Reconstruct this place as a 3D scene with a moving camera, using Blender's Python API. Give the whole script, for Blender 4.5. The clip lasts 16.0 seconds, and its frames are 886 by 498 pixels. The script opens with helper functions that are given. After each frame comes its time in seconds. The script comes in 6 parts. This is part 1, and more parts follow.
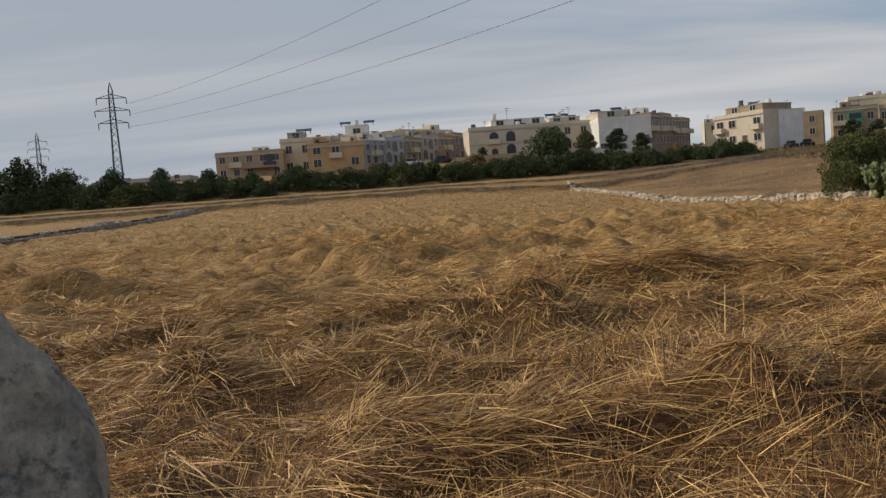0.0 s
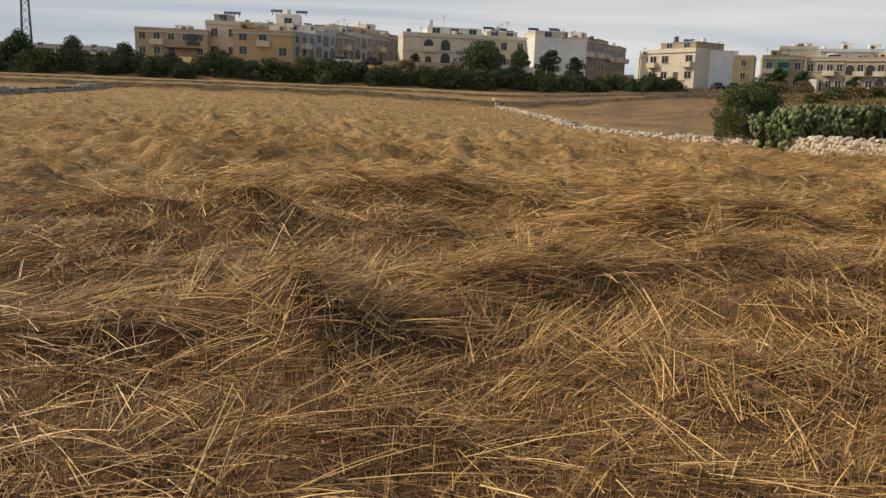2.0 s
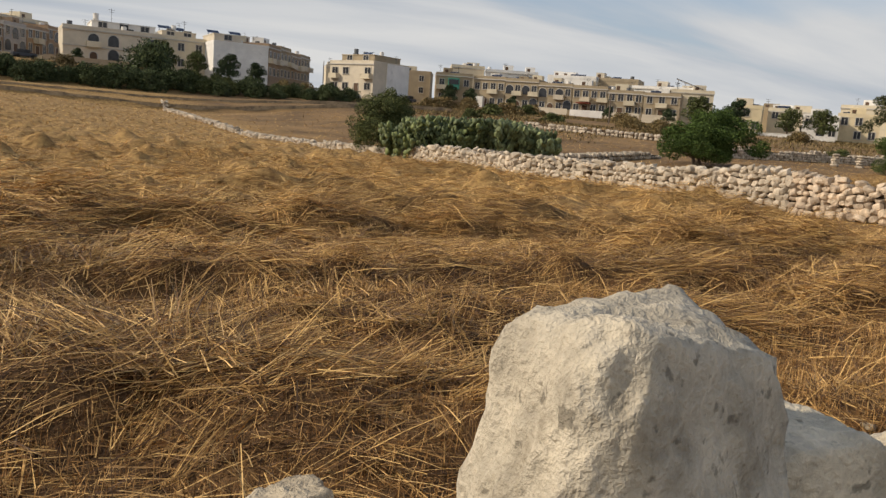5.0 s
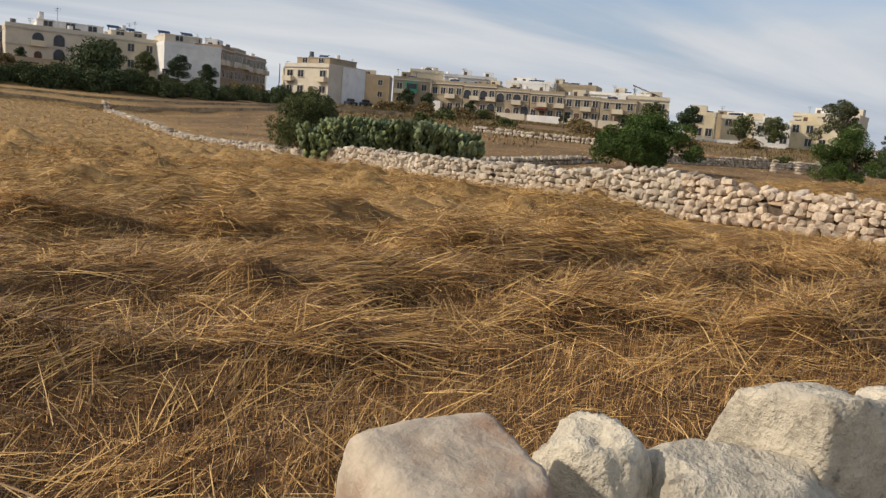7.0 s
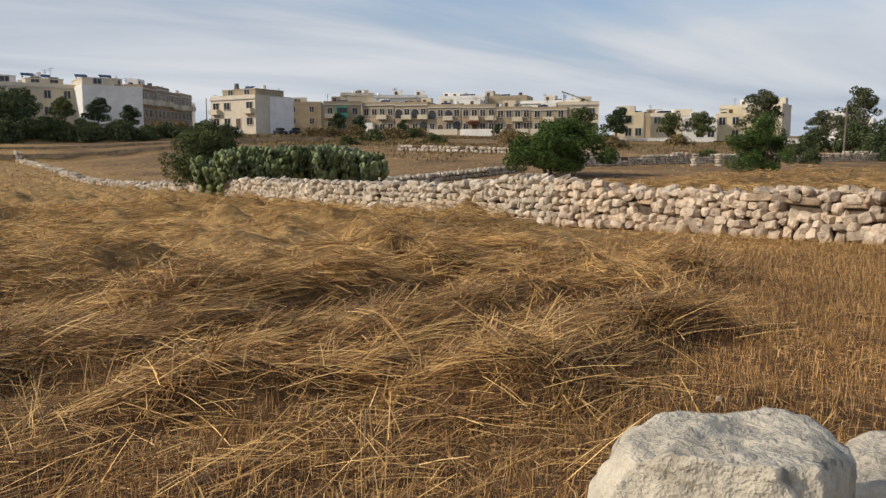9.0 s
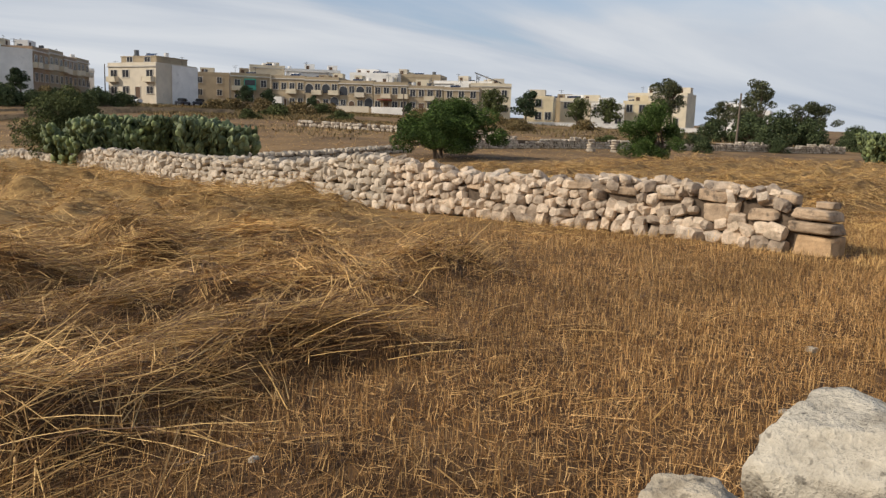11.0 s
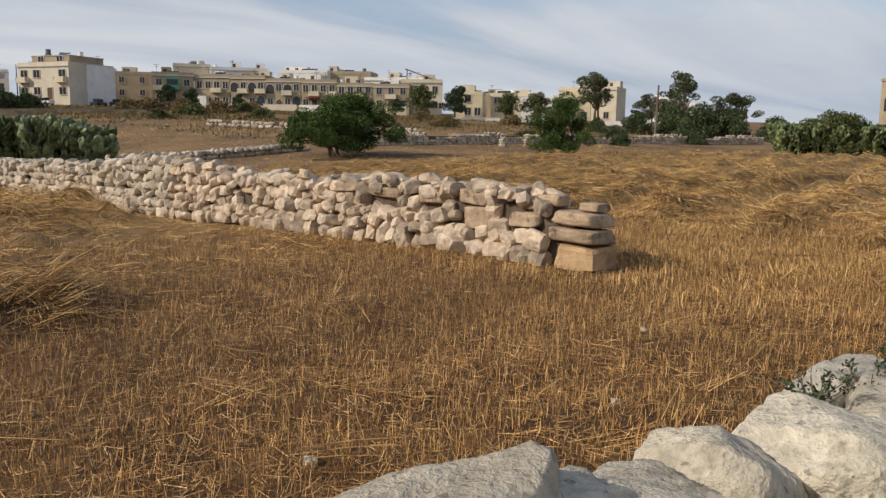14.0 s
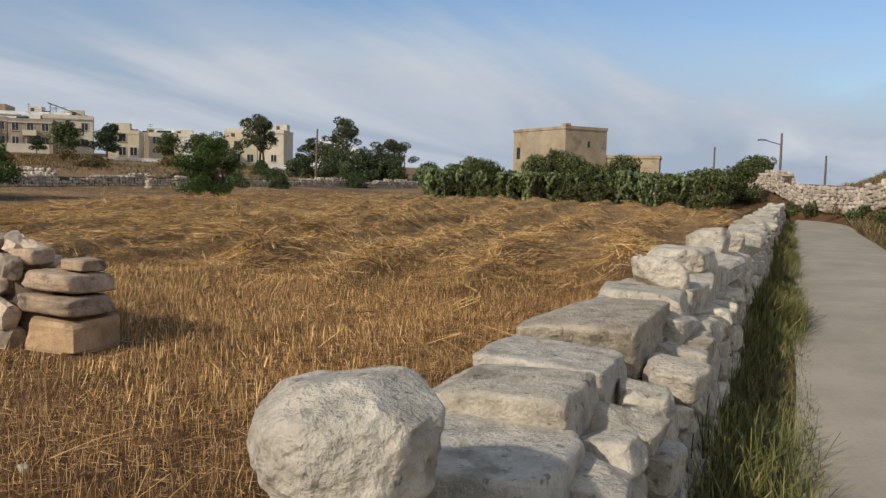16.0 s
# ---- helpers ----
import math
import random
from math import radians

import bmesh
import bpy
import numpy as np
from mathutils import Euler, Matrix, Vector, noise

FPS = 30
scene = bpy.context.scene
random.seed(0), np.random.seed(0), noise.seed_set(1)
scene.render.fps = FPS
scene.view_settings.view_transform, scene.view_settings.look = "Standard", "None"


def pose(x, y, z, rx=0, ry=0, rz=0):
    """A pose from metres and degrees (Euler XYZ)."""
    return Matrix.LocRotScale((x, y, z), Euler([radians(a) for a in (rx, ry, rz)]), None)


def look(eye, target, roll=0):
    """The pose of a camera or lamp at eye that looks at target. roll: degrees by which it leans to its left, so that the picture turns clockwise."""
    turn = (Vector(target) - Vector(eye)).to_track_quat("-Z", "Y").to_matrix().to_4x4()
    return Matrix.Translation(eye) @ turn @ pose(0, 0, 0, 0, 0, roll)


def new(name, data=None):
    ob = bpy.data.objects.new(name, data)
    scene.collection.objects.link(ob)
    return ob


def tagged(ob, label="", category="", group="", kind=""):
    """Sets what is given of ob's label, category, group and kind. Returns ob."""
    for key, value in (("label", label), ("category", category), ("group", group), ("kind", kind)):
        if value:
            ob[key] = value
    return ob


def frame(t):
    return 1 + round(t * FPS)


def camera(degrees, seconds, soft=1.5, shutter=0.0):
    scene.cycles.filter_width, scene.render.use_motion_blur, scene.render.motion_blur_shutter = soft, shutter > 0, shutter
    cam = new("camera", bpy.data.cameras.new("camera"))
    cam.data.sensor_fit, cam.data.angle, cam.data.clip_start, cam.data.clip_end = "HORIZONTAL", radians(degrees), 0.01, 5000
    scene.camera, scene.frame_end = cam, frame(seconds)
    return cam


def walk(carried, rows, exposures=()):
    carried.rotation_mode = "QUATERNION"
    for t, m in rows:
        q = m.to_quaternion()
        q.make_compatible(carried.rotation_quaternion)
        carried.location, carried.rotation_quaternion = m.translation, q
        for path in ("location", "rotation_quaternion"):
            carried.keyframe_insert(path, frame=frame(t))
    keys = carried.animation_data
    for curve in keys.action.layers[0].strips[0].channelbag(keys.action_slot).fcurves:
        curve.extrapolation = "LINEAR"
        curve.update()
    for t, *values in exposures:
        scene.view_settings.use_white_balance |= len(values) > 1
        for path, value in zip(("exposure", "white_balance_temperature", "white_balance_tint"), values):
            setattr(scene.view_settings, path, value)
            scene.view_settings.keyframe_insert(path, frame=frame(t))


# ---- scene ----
import itertools

cam = camera(58.0, 16.0, 1.4)
PATH = [
    (0, (-1.422, 1.115, 1.549), (-1.311, 3.107, 1.421), -4.3),
    (0.5, (-0.832, 1.003, 1.543), (-0.833, 2.996, 1.365), -4.5),
    (1, (-0.282, 0.976, 1.536), (-0.331, 2.96, 1.293), -2.7),
    (1.5, (0.346, 0.946, 1.541), (0.416, 2.92, 1.225), 0.6),
    (2, (0.949, 0.819, 1.573), (1.227, 2.767, 1.214), 2.1),
    (2.5, (1.637, 0.784, 1.572), (2.136, 2.694, 1.248), 2.0),
    (3, (2.271, 0.705, 1.563), (2.932, 2.573, 1.295), 0.8),
    (3.5, (2.881, 0.648, 1.554), (3.693, 2.459, 1.309), 1.4),
    (4, (3.512, 0.584, 1.554), (4.416, 2.347, 1.286), 3.1),
    (4.5, (4.1, 0.472, 1.573), (5.044, 2.21, 1.274), 3.8),
    (7, (7.762, 0.248, 1.553), (8.798, 1.935, 1.273), 4.6),
    (7.5, (8.479, 0.256, 1.581), (9.545, 1.93, 1.332), 3.2),
    (8, (9.129, 0.213, 1.604), (10.201, 1.884, 1.37), 2.0),
    (8.5, (9.821, 0.242, 1.625), (10.919, 1.9, 1.406), 0.4),
    (11, (13.169, 0.024, 1.607), (14.46, 1.526, 1.329), 1.7),
    (11.5, (13.872, -0.104, 1.607), (15.187, 1.377, 1.326), 1.6),
    (12, (14.567, -0.108, 1.567), (15.886, 1.368, 1.28), 1.4),
    (12.5, (15.279, -0.182, 1.575), (16.612, 1.283, 1.299), 0.9),
    (13, (15.903, -0.251, 1.588), (17.245, 1.209, 1.329), 0.8),
    (13.5, (16.592, -0.258, 1.625), (17.944, 1.196, 1.378), 0.7),
    (14, (17.253, -0.302, 1.605), (18.639, 1.112, 1.323), 0.7),
    (14.5, (17.911, -0.268, 1.561), (19.403, 1.032, 1.27), 0.7),
    (15, (18.669, -0.276, 1.553), (20.304, 0.85, 1.314), 0.9),
    (15.5, (19.327, -0.365, 1.538), (21.068, 0.601, 1.35), 1.5),
    (16, (20.041, -0.411, 1.548), (21.879, 0.361, 1.386), 1.2),
]
EXPOSURES = [(0, -0.28, 6500, 10), (1.5, -0.1, 6700, 10), (2.5, 0.1, 6800, 10), (4, -0.03, 6800, 10), (8, 0.02, 6300, 10), (12, 0.02, 6300, 10), (14.5, -0.08, 6200, 10), (15.5, -0.07, 6100, 10), (16, -0.17, 6050, 10)]
walk(cam, [(t, look(eye, target, roll)) for t, eye, target, roll in PATH], EXPOSURES)

# ---- world, sun ----
SUN_FROM = radians(-66)          # compass way to the sun, clockwise from +y
SUN_UP = radians(31)
world = bpy.data.worlds.new("sky")
scene.world = world
world.use_nodes = True
wn, wl = world.node_tree.nodes, world.node_tree.links
wn.clear()


def wnode(kind, **values):
    n = wn.new(kind)
    for k, v in values.items():
        n.inputs[k].default_value = v
    return n


def wmath(op, a, b=0.0):
    n = wn.new("ShaderNodeMath")
    n.operation = op
    for i, v in enumerate((a, b)):
        if isinstance(v, (int, float)):
            n.inputs[i].default_value = v
        else:
            wl.new(v, n.inputs[i])
    return n.outputs[0]


sky = wn.new("ShaderNodeTexSky")
sky.sky_type = "NISHITA"
sky.sun_disc = False
sky.sun_elevation, sky.sun_rotation = SUN_UP, SUN_FROM
sky.air_density, sky.dust_density, sky.ozone_density = 1.0, 1.5, 1.0
coord = wn.new("ShaderNodeTexCoord")
sep = wn.new("ShaderNodeSeparateXYZ")
wl.new(coord.outputs["Generated"], sep.inputs[0])
up = wmath("MAXIMUM", sep.outputs[2], 0.0)
over = wmath("ADD", up, 0.09)
cx, cy = wmath("DIVIDE", sep.outputs[0], over), wmath("DIVIDE", sep.outputs[1], over)
comb = wn.new("ShaderNodeCombineXYZ")
wl.new(cx, comb.inputs[0])
wl.new(cy, comb.inputs[1])
streak = wn.new("ShaderNodeMapping")
streak.inputs["Rotation"].default_value = (0, 0, radians(34))
streak.inputs["Scale"].default_value = (0.26, 0.85, 1)
wl.new(comb.outputs[0], streak.inputs[0])
cloud_a = wnode("ShaderNodeTexNoise", Scale=0.75, Detail=7.0, Roughness=0.52, Distortion=0.5)
wl.new(streak.outputs[0], cloud_a.inputs["Vector"])
cloud_b = wnode("ShaderNodeTexNoise", Scale=0.33, Detail=4.0, Roughness=0.5, Distortion=0.2)
wl.new(streak.outputs[0], cloud_b.inputs["Vector"])
# cover: closed towards the west, opening to blue in the east
east = wmath("MULTIPLY", wmath("MULTIPLY", sep.outputs[0], wmath("MULTIPLY", up, 4.0)), 0.34)
cover = wmath("SUBTRACT", wmath("ADD", wmath("MULTIPLY", cloud_a.outputs[0], 0.75), wmath("MULTIPLY", cloud_b.outputs[0], 0.5)), east)
veil = wmath("MULTIPLY", wmath("SUBTRACT", 0.40, up), 0.5)
ramp = wn.new("ShaderNodeValToRGB")
ramp.color_ramp.elements[0].position, ramp.color_ramp.elements[0].color = 0.41, (0, 0, 0, 1)
ramp.color_ramp.elements[1].position, ramp.color_ramp.elements[1].color = 0.63, (1, 1, 1, 1)
wl.new(wmath("ADD", cover, veil), ramp.inputs[0])
shade = wn.new("ShaderNodeValToRGB")
shade.color_ramp.elements[0].position, shade.color_ramp.elements[0].color = 0.40, (5.5, 6.15, 7.1, 1)
shade.color_ramp.elements[1].position, shade.color_ramp.elements[1].color = 0.64, (8.6, 8.75, 8.9, 1)
wl.new(cloud_a.outputs[0], shade.inputs[0])
mixed = wn.new("ShaderNodeMixRGB")
wl.new(ramp.outputs[0], mixed.inputs[0])
clear = wn.new("ShaderNodeMixRGB")
clear.blend_type = "MULTIPLY"
clear.inputs[0].default_value = 1.0
clear.inputs[2].default_value = (1.55, 1.6, 1.7, 1)
wl.new(sky.outputs[0], clear.inputs[1])
wl.new(clear.outputs[0], mixed.inputs[1])
wl.new(shade.outputs[0], mixed.inputs[2])
back = wnode("ShaderNodeBackground", Strength=0.080)
wl.new(mixed.outputs[0], back.inputs[0])
wout = wn.new("ShaderNodeOutputWorld")
wl.new(back.outputs[0], wout.inputs[0])

sun = new("sun", bpy.data.lights.new("sun", "SUN"))
sun.data.energy, sun.data.angle, sun.data.color = 3.7, radians(1.6), (1.0, 0.89, 0.74)
sun.matrix_world = look((0, 0, 60), (-math.sin(SUN_FROM) * 90, -math.cos(SUN_FROM) * 90, 60 - 90 * math.tan(SUN_UP)))


# ---- materials ----
def material(name, base, rough=0.9, spread=0.25, scale=3.0, fine=40.0, bump=0.3, depth=0.02, spots=None, spot_scale=1.2,
             spot_at=0.6, random_by="", random_amount=0.0, metal=0.0, tint=None, gloss=0.3, pits=0.0):
    """A surface: base colour with broad stains, fine grain, optional spots of another colour, and relief."""
    m = bpy.data.materials.new(name)
    m.use_nodes = True
    n, l = m.node_tree.nodes, m.node_tree.links
    bsdf = n["Principled BSDF"]
    bsdf.inputs["Roughness"].default_value = rough
    bsdf.inputs["Metallic"].default_value = metal
    bsdf.inputs["Specular IOR Level"].default_value = gloss
    where = n.new("ShaderNodeNewGeometry").outputs["Position"]

    def noise_at(s, detail=5.0, r=0.6):
        t = n.new("ShaderNodeTexNoise")
        t.inputs["Scale"].default_value, t.inputs["Detail"].default_value, t.inputs["Roughness"].default_value = s, detail, r
        l.new(where, t.inputs["Vector"])
        return t.outputs[0]

    broad, grain = noise_at(scale), noise_at(fine, 4.0, 0.65)
    dark = [c * (1 - spread) for c in base]
    light = [min(1, c * (1 + spread)) for c in base]
    ramp = n.new("ShaderNodeValToRGB")
    ramp.color_ramp.elements[0].position, ramp.color_ramp.elements[0].color = 0.32, (*dark, 1)
    ramp.color_ramp.elements[1].position, ramp.color_ramp.elements[1].color = 0.68, (*light, 1)
    add = n.new("ShaderNodeMath")
    add.operation = "MULTIPLY_ADD"
    l.new(grain, add.inputs[0])
    add.inputs[1].default_value = 0.45
    sub = n.new("ShaderNodeMath")
    sub.operation = "SUBTRACT"
    l.new(broad, sub.inputs[0])
    sub.inputs[1].default_value = 0.22
    l.new(sub.outputs[0], add.inputs[2])
    l.new(add.outputs[0], ramp.inputs[0])
    colour = ramp.outputs[0]
    if spots:
        mask = n.new("ShaderNodeValToRGB")
        mask.color_ramp.elements[0].position, mask.color_ramp.elements[0].color = spot_at, (0, 0, 0, 1)
        mask.color_ramp.elements[1].position, mask.color_ramp.elements[1].color = min(1, spot_at + 0.1), (1, 1, 1, 1)
        l.new(noise_at(spot_scale, 6.0, 0.65), mask.inputs[0])
        mix = n.new("ShaderNodeMixRGB")
        l.new(mask.outputs[0], mix.inputs[0])
        l.new(colour, mix.inputs[1])
        mix.inputs[2].default_value = (*spots, 1)
        colour = mix.outputs[0]
    if pits:
        hole = n.new("ShaderNodeValToRGB")
        hole.color_ramp.elements[0].position, hole.color_ramp.elements[0].color = 0.62, (1, 1, 1, 1)
        hole.color_ramp.elements[1].position, hole.color_ramp.elements[1].color = 0.69, (1 - pits, 1 - pits, 1 - pits, 1)
        l.new(noise_at(24.0, 3.0, 0.55), hole.inputs[0])
        worn = n.new("ShaderNodeMixRGB")
        worn.blend_type = "MULTIPLY"
        worn.inputs[0].default_value = 1.0
        l.new(colour, worn.inputs[1])
        l.new(hole.outputs[0], worn.inputs[2])
        colour = worn.outputs[0]
    if random_by:
        source = n.new("ShaderNodeObjectInfo").outputs["Random"] if random_by == "object" else n.new("ShaderNodeNewGeometry").outputs["Random Per Island"]
        if tint:
            tr = n.new("ShaderNodeValToRGB")
            for e, c, at in zip(tr.color_ramp.elements, (tint[0], tint[-1]), (0.0, 1.0)):
                e.color, e.position = (*c, 1), at
            for i, c in enumerate(tint[1:-1]):
                e = tr.color_ramp.elements.new((i + 1) / (len(tint) - 1))
                e.color = (*c, 1)
            l.new(source, tr.inputs[0])
            mul = n.new("ShaderNodeMixRGB")
            mul.blend_type = "MULTIPLY"
            mul.inputs[0].default_value = 1.0
            l.new(colour, mul.inputs[1])
            l.new(tr.outputs[0], mul.inputs[2])
            colour = mul.outputs[0]
        hsv = n.new("ShaderNodeHueSaturation")
        mr = n.new("ShaderNodeMapRange")
        mr.inputs[3].default_value, mr.inputs[4].default_value = 1 - random_amount, 1 + random_amount
        l.new(source, mr.inputs[0])
        l.new(mr.outputs[0], hsv.inputs["Value"])
        l.new(colour, hsv.inputs["Color"])
        colour = hsv.outputs[0]
    l.new(colour, bsdf.inputs["Base Color"])
    if bump:
        b = n.new("ShaderNodeBump")
        b.inputs["Strength"].default_value, b.inputs["Distance"].default_value = bump, depth
        l.new(add.outputs[0], b.inputs["Height"])
        l.new(b.outputs[0], bsdf.inputs["Normal"])
    return m


M = {}
M["soil"] = material("stubble_soil", (0.105, 0.056, 0.023), 0.95, 0.45, 1.4, 26, 0.9, 0.06, (0.165, 0.090, 0.036), 1.6, 0.52)


def chaff_over_distance(m):
    """Past the first rows the soil is covered by chaff and matted straw."""
    n, l = m.node_tree.nodes, m.node_tree.links
    bsdf = n["Principled BSDF"]
    old = bsdf.inputs["Base Color"].links[0].from_socket
    c = n.new("ShaderNodeTexCoord")
    sx = n.new("ShaderNodeSeparateXYZ")
    l.new(c.outputs["Object"], sx.inputs[0])
    mr = n.new("ShaderNodeMapRange")
    mr.interpolation_type = "SMOOTHSTEP"
    mr.inputs[1].default_value, mr.inputs[2].default_value, mr.inputs[4].default_value = 5.0, 20.0, 0.92
    l.new(sx.outputs[1], mr.inputs[0])
    mp = n.new("ShaderNodeMapping")
    mp.inputs["Scale"].default_value = (0.9, 1.3, 1)
    l.new(c.outputs["Object"], mp.inputs[0])
    t = n.new("ShaderNodeTexNoise")
    t.inputs["Scale"].default_value, t.inputs["Detail"].default_value, t.inputs["Roughness"].default_value = 3.2, 9.0, 0.80
    l.new(mp.outputs[0], t.inputs["Vector"])
    r = n.new("ShaderNodeValToRGB")
    r.color_ramp.elements[0].position, r.color_ramp.elements[0].color = 0.38, (0.15, 0.083, 0.031, 1)
    r.color_ramp.elements[1].position, r.color_ramp.elements[1].color = 0.62, (0.52, 0.33, 0.125, 1)
    l.new(t.outputs[0], r.inputs[0])
    mix = n.new("ShaderNodeMixRGB")
    ex = n.new("ShaderNodeMapRange")
    ex.inputs[1].default_value, ex.inputs[2].default_value, ex.inputs[4].default_value = 29.0, 36.0, 0.6
    l.new(sx.outputs[0], ex.inputs[0])
    north = n.new("ShaderNodeMapRange")
    north.inputs[1].default_value, north.inputs[2].default_value = 1.0, 3.0
    l.new(sx.outputs[1], north.inputs[0])
    both = n.new("ShaderNodeMath")
    both.operation = "MULTIPLY"
    l.new(ex.outputs[0], both.inputs[0])
    l.new(north.outputs[0], both.inputs[1])
    most = n.new("ShaderNodeMath")
    most.operation = "MAXIMUM"
    l.new(mr.outputs[0], most.inputs[0])
    l.new(both.outputs[0], most.inputs[1])
    l.new(most.outputs[0], mix.inputs[0])
    l.new(old, mix.inputs[1])
    l.new(r.outputs[0], mix.inputs[2])
    a, b, fm = n.new("ShaderNodeMapRange"), n.new("ShaderNodeMapRange"), n.new("ShaderNodeMath")
    for node, axis, lo, hi in ((a, 0, 27.0, 33.0), (b, 1, 22.0, 34.0)):
        node.inputs[1].default_value, node.inputs[2].default_value = lo, hi
        l.new(sx.outputs[axis], node.inputs[0])
    fm.operation = "MULTIPLY"
    l.new(a.outputs[0], fm.inputs[0])
    l.new(b.outputs[0], fm.inputs[1])
    half = n.new("ShaderNodeMath")
    half.operation = "MULTIPLY"
    half.inputs[1].default_value = 0.75
    l.new(fm.outputs[0], half.inputs[0])
    fallow = n.new("ShaderNodeValToRGB")
    fallow.color_ramp.elements[0].position, fallow.color_ramp.elements[0].color = 0.36, (0.085, 0.052, 0.031, 1)
    fallow.color_ramp.elements[1].position, fallow.color_ramp.elements[1].color = 0.66, (0.26, 0.160, 0.072, 1)
    t2 = n.new("ShaderNodeTexNoise")
    t2.inputs["Scale"].default_value, t2.inputs["Detail"].default_value = 0.16, 7.0
    l.new(c.outputs["Object"], t2.inputs["Vector"])
    l.new(t2.outputs[0], fallow.inputs[0])
    mix2 = n.new("ShaderNodeMixRGB")
    l.new(half.outputs[0], mix2.inputs[0])
    l.new(mix.outputs[0], mix2.inputs[1])
    l.new(fallow.outputs[0], mix2.inputs[2])
    l.new(mix2.outputs[0], bsdf.inputs["Base Color"])


chaff_over_distance(M["soil"])
M["straw"] = material("straw", (0.46, 0.290, 0.104), 0.55, 0.25, 0.5, 12, 0, 0, None, random_by="island", random_amount=0.35,
                      tint=[(0.22, 0.145, 0.10), (0.66, 0.53, 0.41), (1.0, 0.94, 0.82), (1.5, 1.52, 1.6)], gloss=0.4)
M["stalk"] = material("weathered_stalk", (0.445, 0.285, 0.120), 0.75, 0.25, 0.5, 12, 0, 0, None, random_by="island", random_amount=0.35,
                      tint=[(0.38, 0.28, 0.21), (0.80, 0.66, 0.52), (1.0, 0.9, 0.78), (1.3, 1.28, 1.25)], gloss=0.3)
M["straw_far"] = material("straw_far", (0.53, 0.34, 0.128), 0.7, 0.3, 0.25, 6, 0, 0, None, random_by="island", random_amount=0.3,
                          tint=[(0.34, 0.25, 0.18), (0.80, 0.70, 0.60), (1.05, 1.02, 0.95), (1.4, 1.42, 1.45)])
M["stone"] = material("pale_limestone", (0.54, 0.478, 0.378), 0.94, 0.26, 9.0, 55, 1.0, 0.03, (0.33, 0.285, 0.215), 4.0, 0.56,
                      "object", 0.12, tint=[(0.82, 0.76, 0.68), (1, 1, 1), (0.90, 0.88, 0.85), (1.06, 1.05, 1.02)], gloss=0.15, pits=0.5)
M["stone_ruddy"] = material("rust_stained_limestone", (0.47, 0.385, 0.29), 0.94, 0.25, 7.0, 60, 0.8, 0.012, (0.36, 0.235, 0.155), 2.2, 0.46, gloss=0.15)
M["stone_grey"] = material("lichened_limestone", (0.36, 0.31, 0.235), 0.95, 0.45, 14, 80, 1.0, 0.02, (0.13, 0.122, 0.10), 30, 0.54, gloss=0.2)
M["rubble"] = material("weathered_limestone", (0.51, 0.43, 0.335), 0.95, 0.34, 6.0, 45, 0.7, 0.02, (0.22, 0.18, 0.15), 8.0, 0.60,
                       "object", 0.22, tint=[(0.80, 0.74, 0.70), (1, 0.94, 0.90), (1.08, 1.0, 0.92), (0.92, 0.9, 0.9)], gloss=0.15)
M["rubble_far"] = material("far_rubble", (0.50, 0.42, 0.325), 0.95, 0.3, 2.0, 20, 0.6, 0.03, (0.19, 0.155, 0.125), 2, 0.58,
                           "island", 0.25, gloss=0.15)
M["block"] = material("cut_limestone", (0.39, 0.285, 0.190), 0.94, 0.32, 6, 50, 0.8, 0.03, (0.17, 0.13, 0.095), 5, 0.55, "object", 0.22, gloss=0.15)
M["ochre"] = material("ochre_limestone", (0.46, 0.305, 0.170), 0.94, 0.3, 4, 50, 0.5, 0.02, gloss=0.15)
# core of the walls: dark colour paints the shade seen between stones
M["core"] = material("wall_core_shade", (0.11, 0.080, 0.055), 0.95, 0.35, 6, 40, 0.6, 0.03)
M["road"] = material("dusty_concrete", (0.37, 0.312, 0.235), 0.92, 0.16, 0.8, 30, 0.25, 0.01, (0.33, 0.275, 0.20), 0.9, 0.58, gloss=0.15)
M["grass"] = material("verge_grass", (0.135, 0.138, 0.048), 0.75, 0.3, 1.5, 10, 0, 0, None, random_by="island", random_amount=0.3,
                      tint=[(0.6, 0.75, 0.6), (1, 1, 1), (1.7, 1.35, 1.2)], gloss=0.25)
M["bank"] = material("terrace_bank", (0.30, 0.215, 0.125), 0.95, 0.4, 0.6, 4, 0.6, 0.1, (0.17, 0.125, 0.08), 0.8, 0.52)
M["bark"] = material("bark", (0.12, 0.09, 0.065), 0.95, 0.3, 6, 40, 0.6, 0.03)


def leaf_material(name, base, amount=0.4):
    return material(name, base, 0.75, 0.35, 0.8, 6, 0, 0, None, random_by="island", random_amount=amount,
                    tint=[(0.6, 0.65, 0.55), (0.95, 0.98, 0.92), (1.3, 1.22, 1.0)], gloss=0.12)


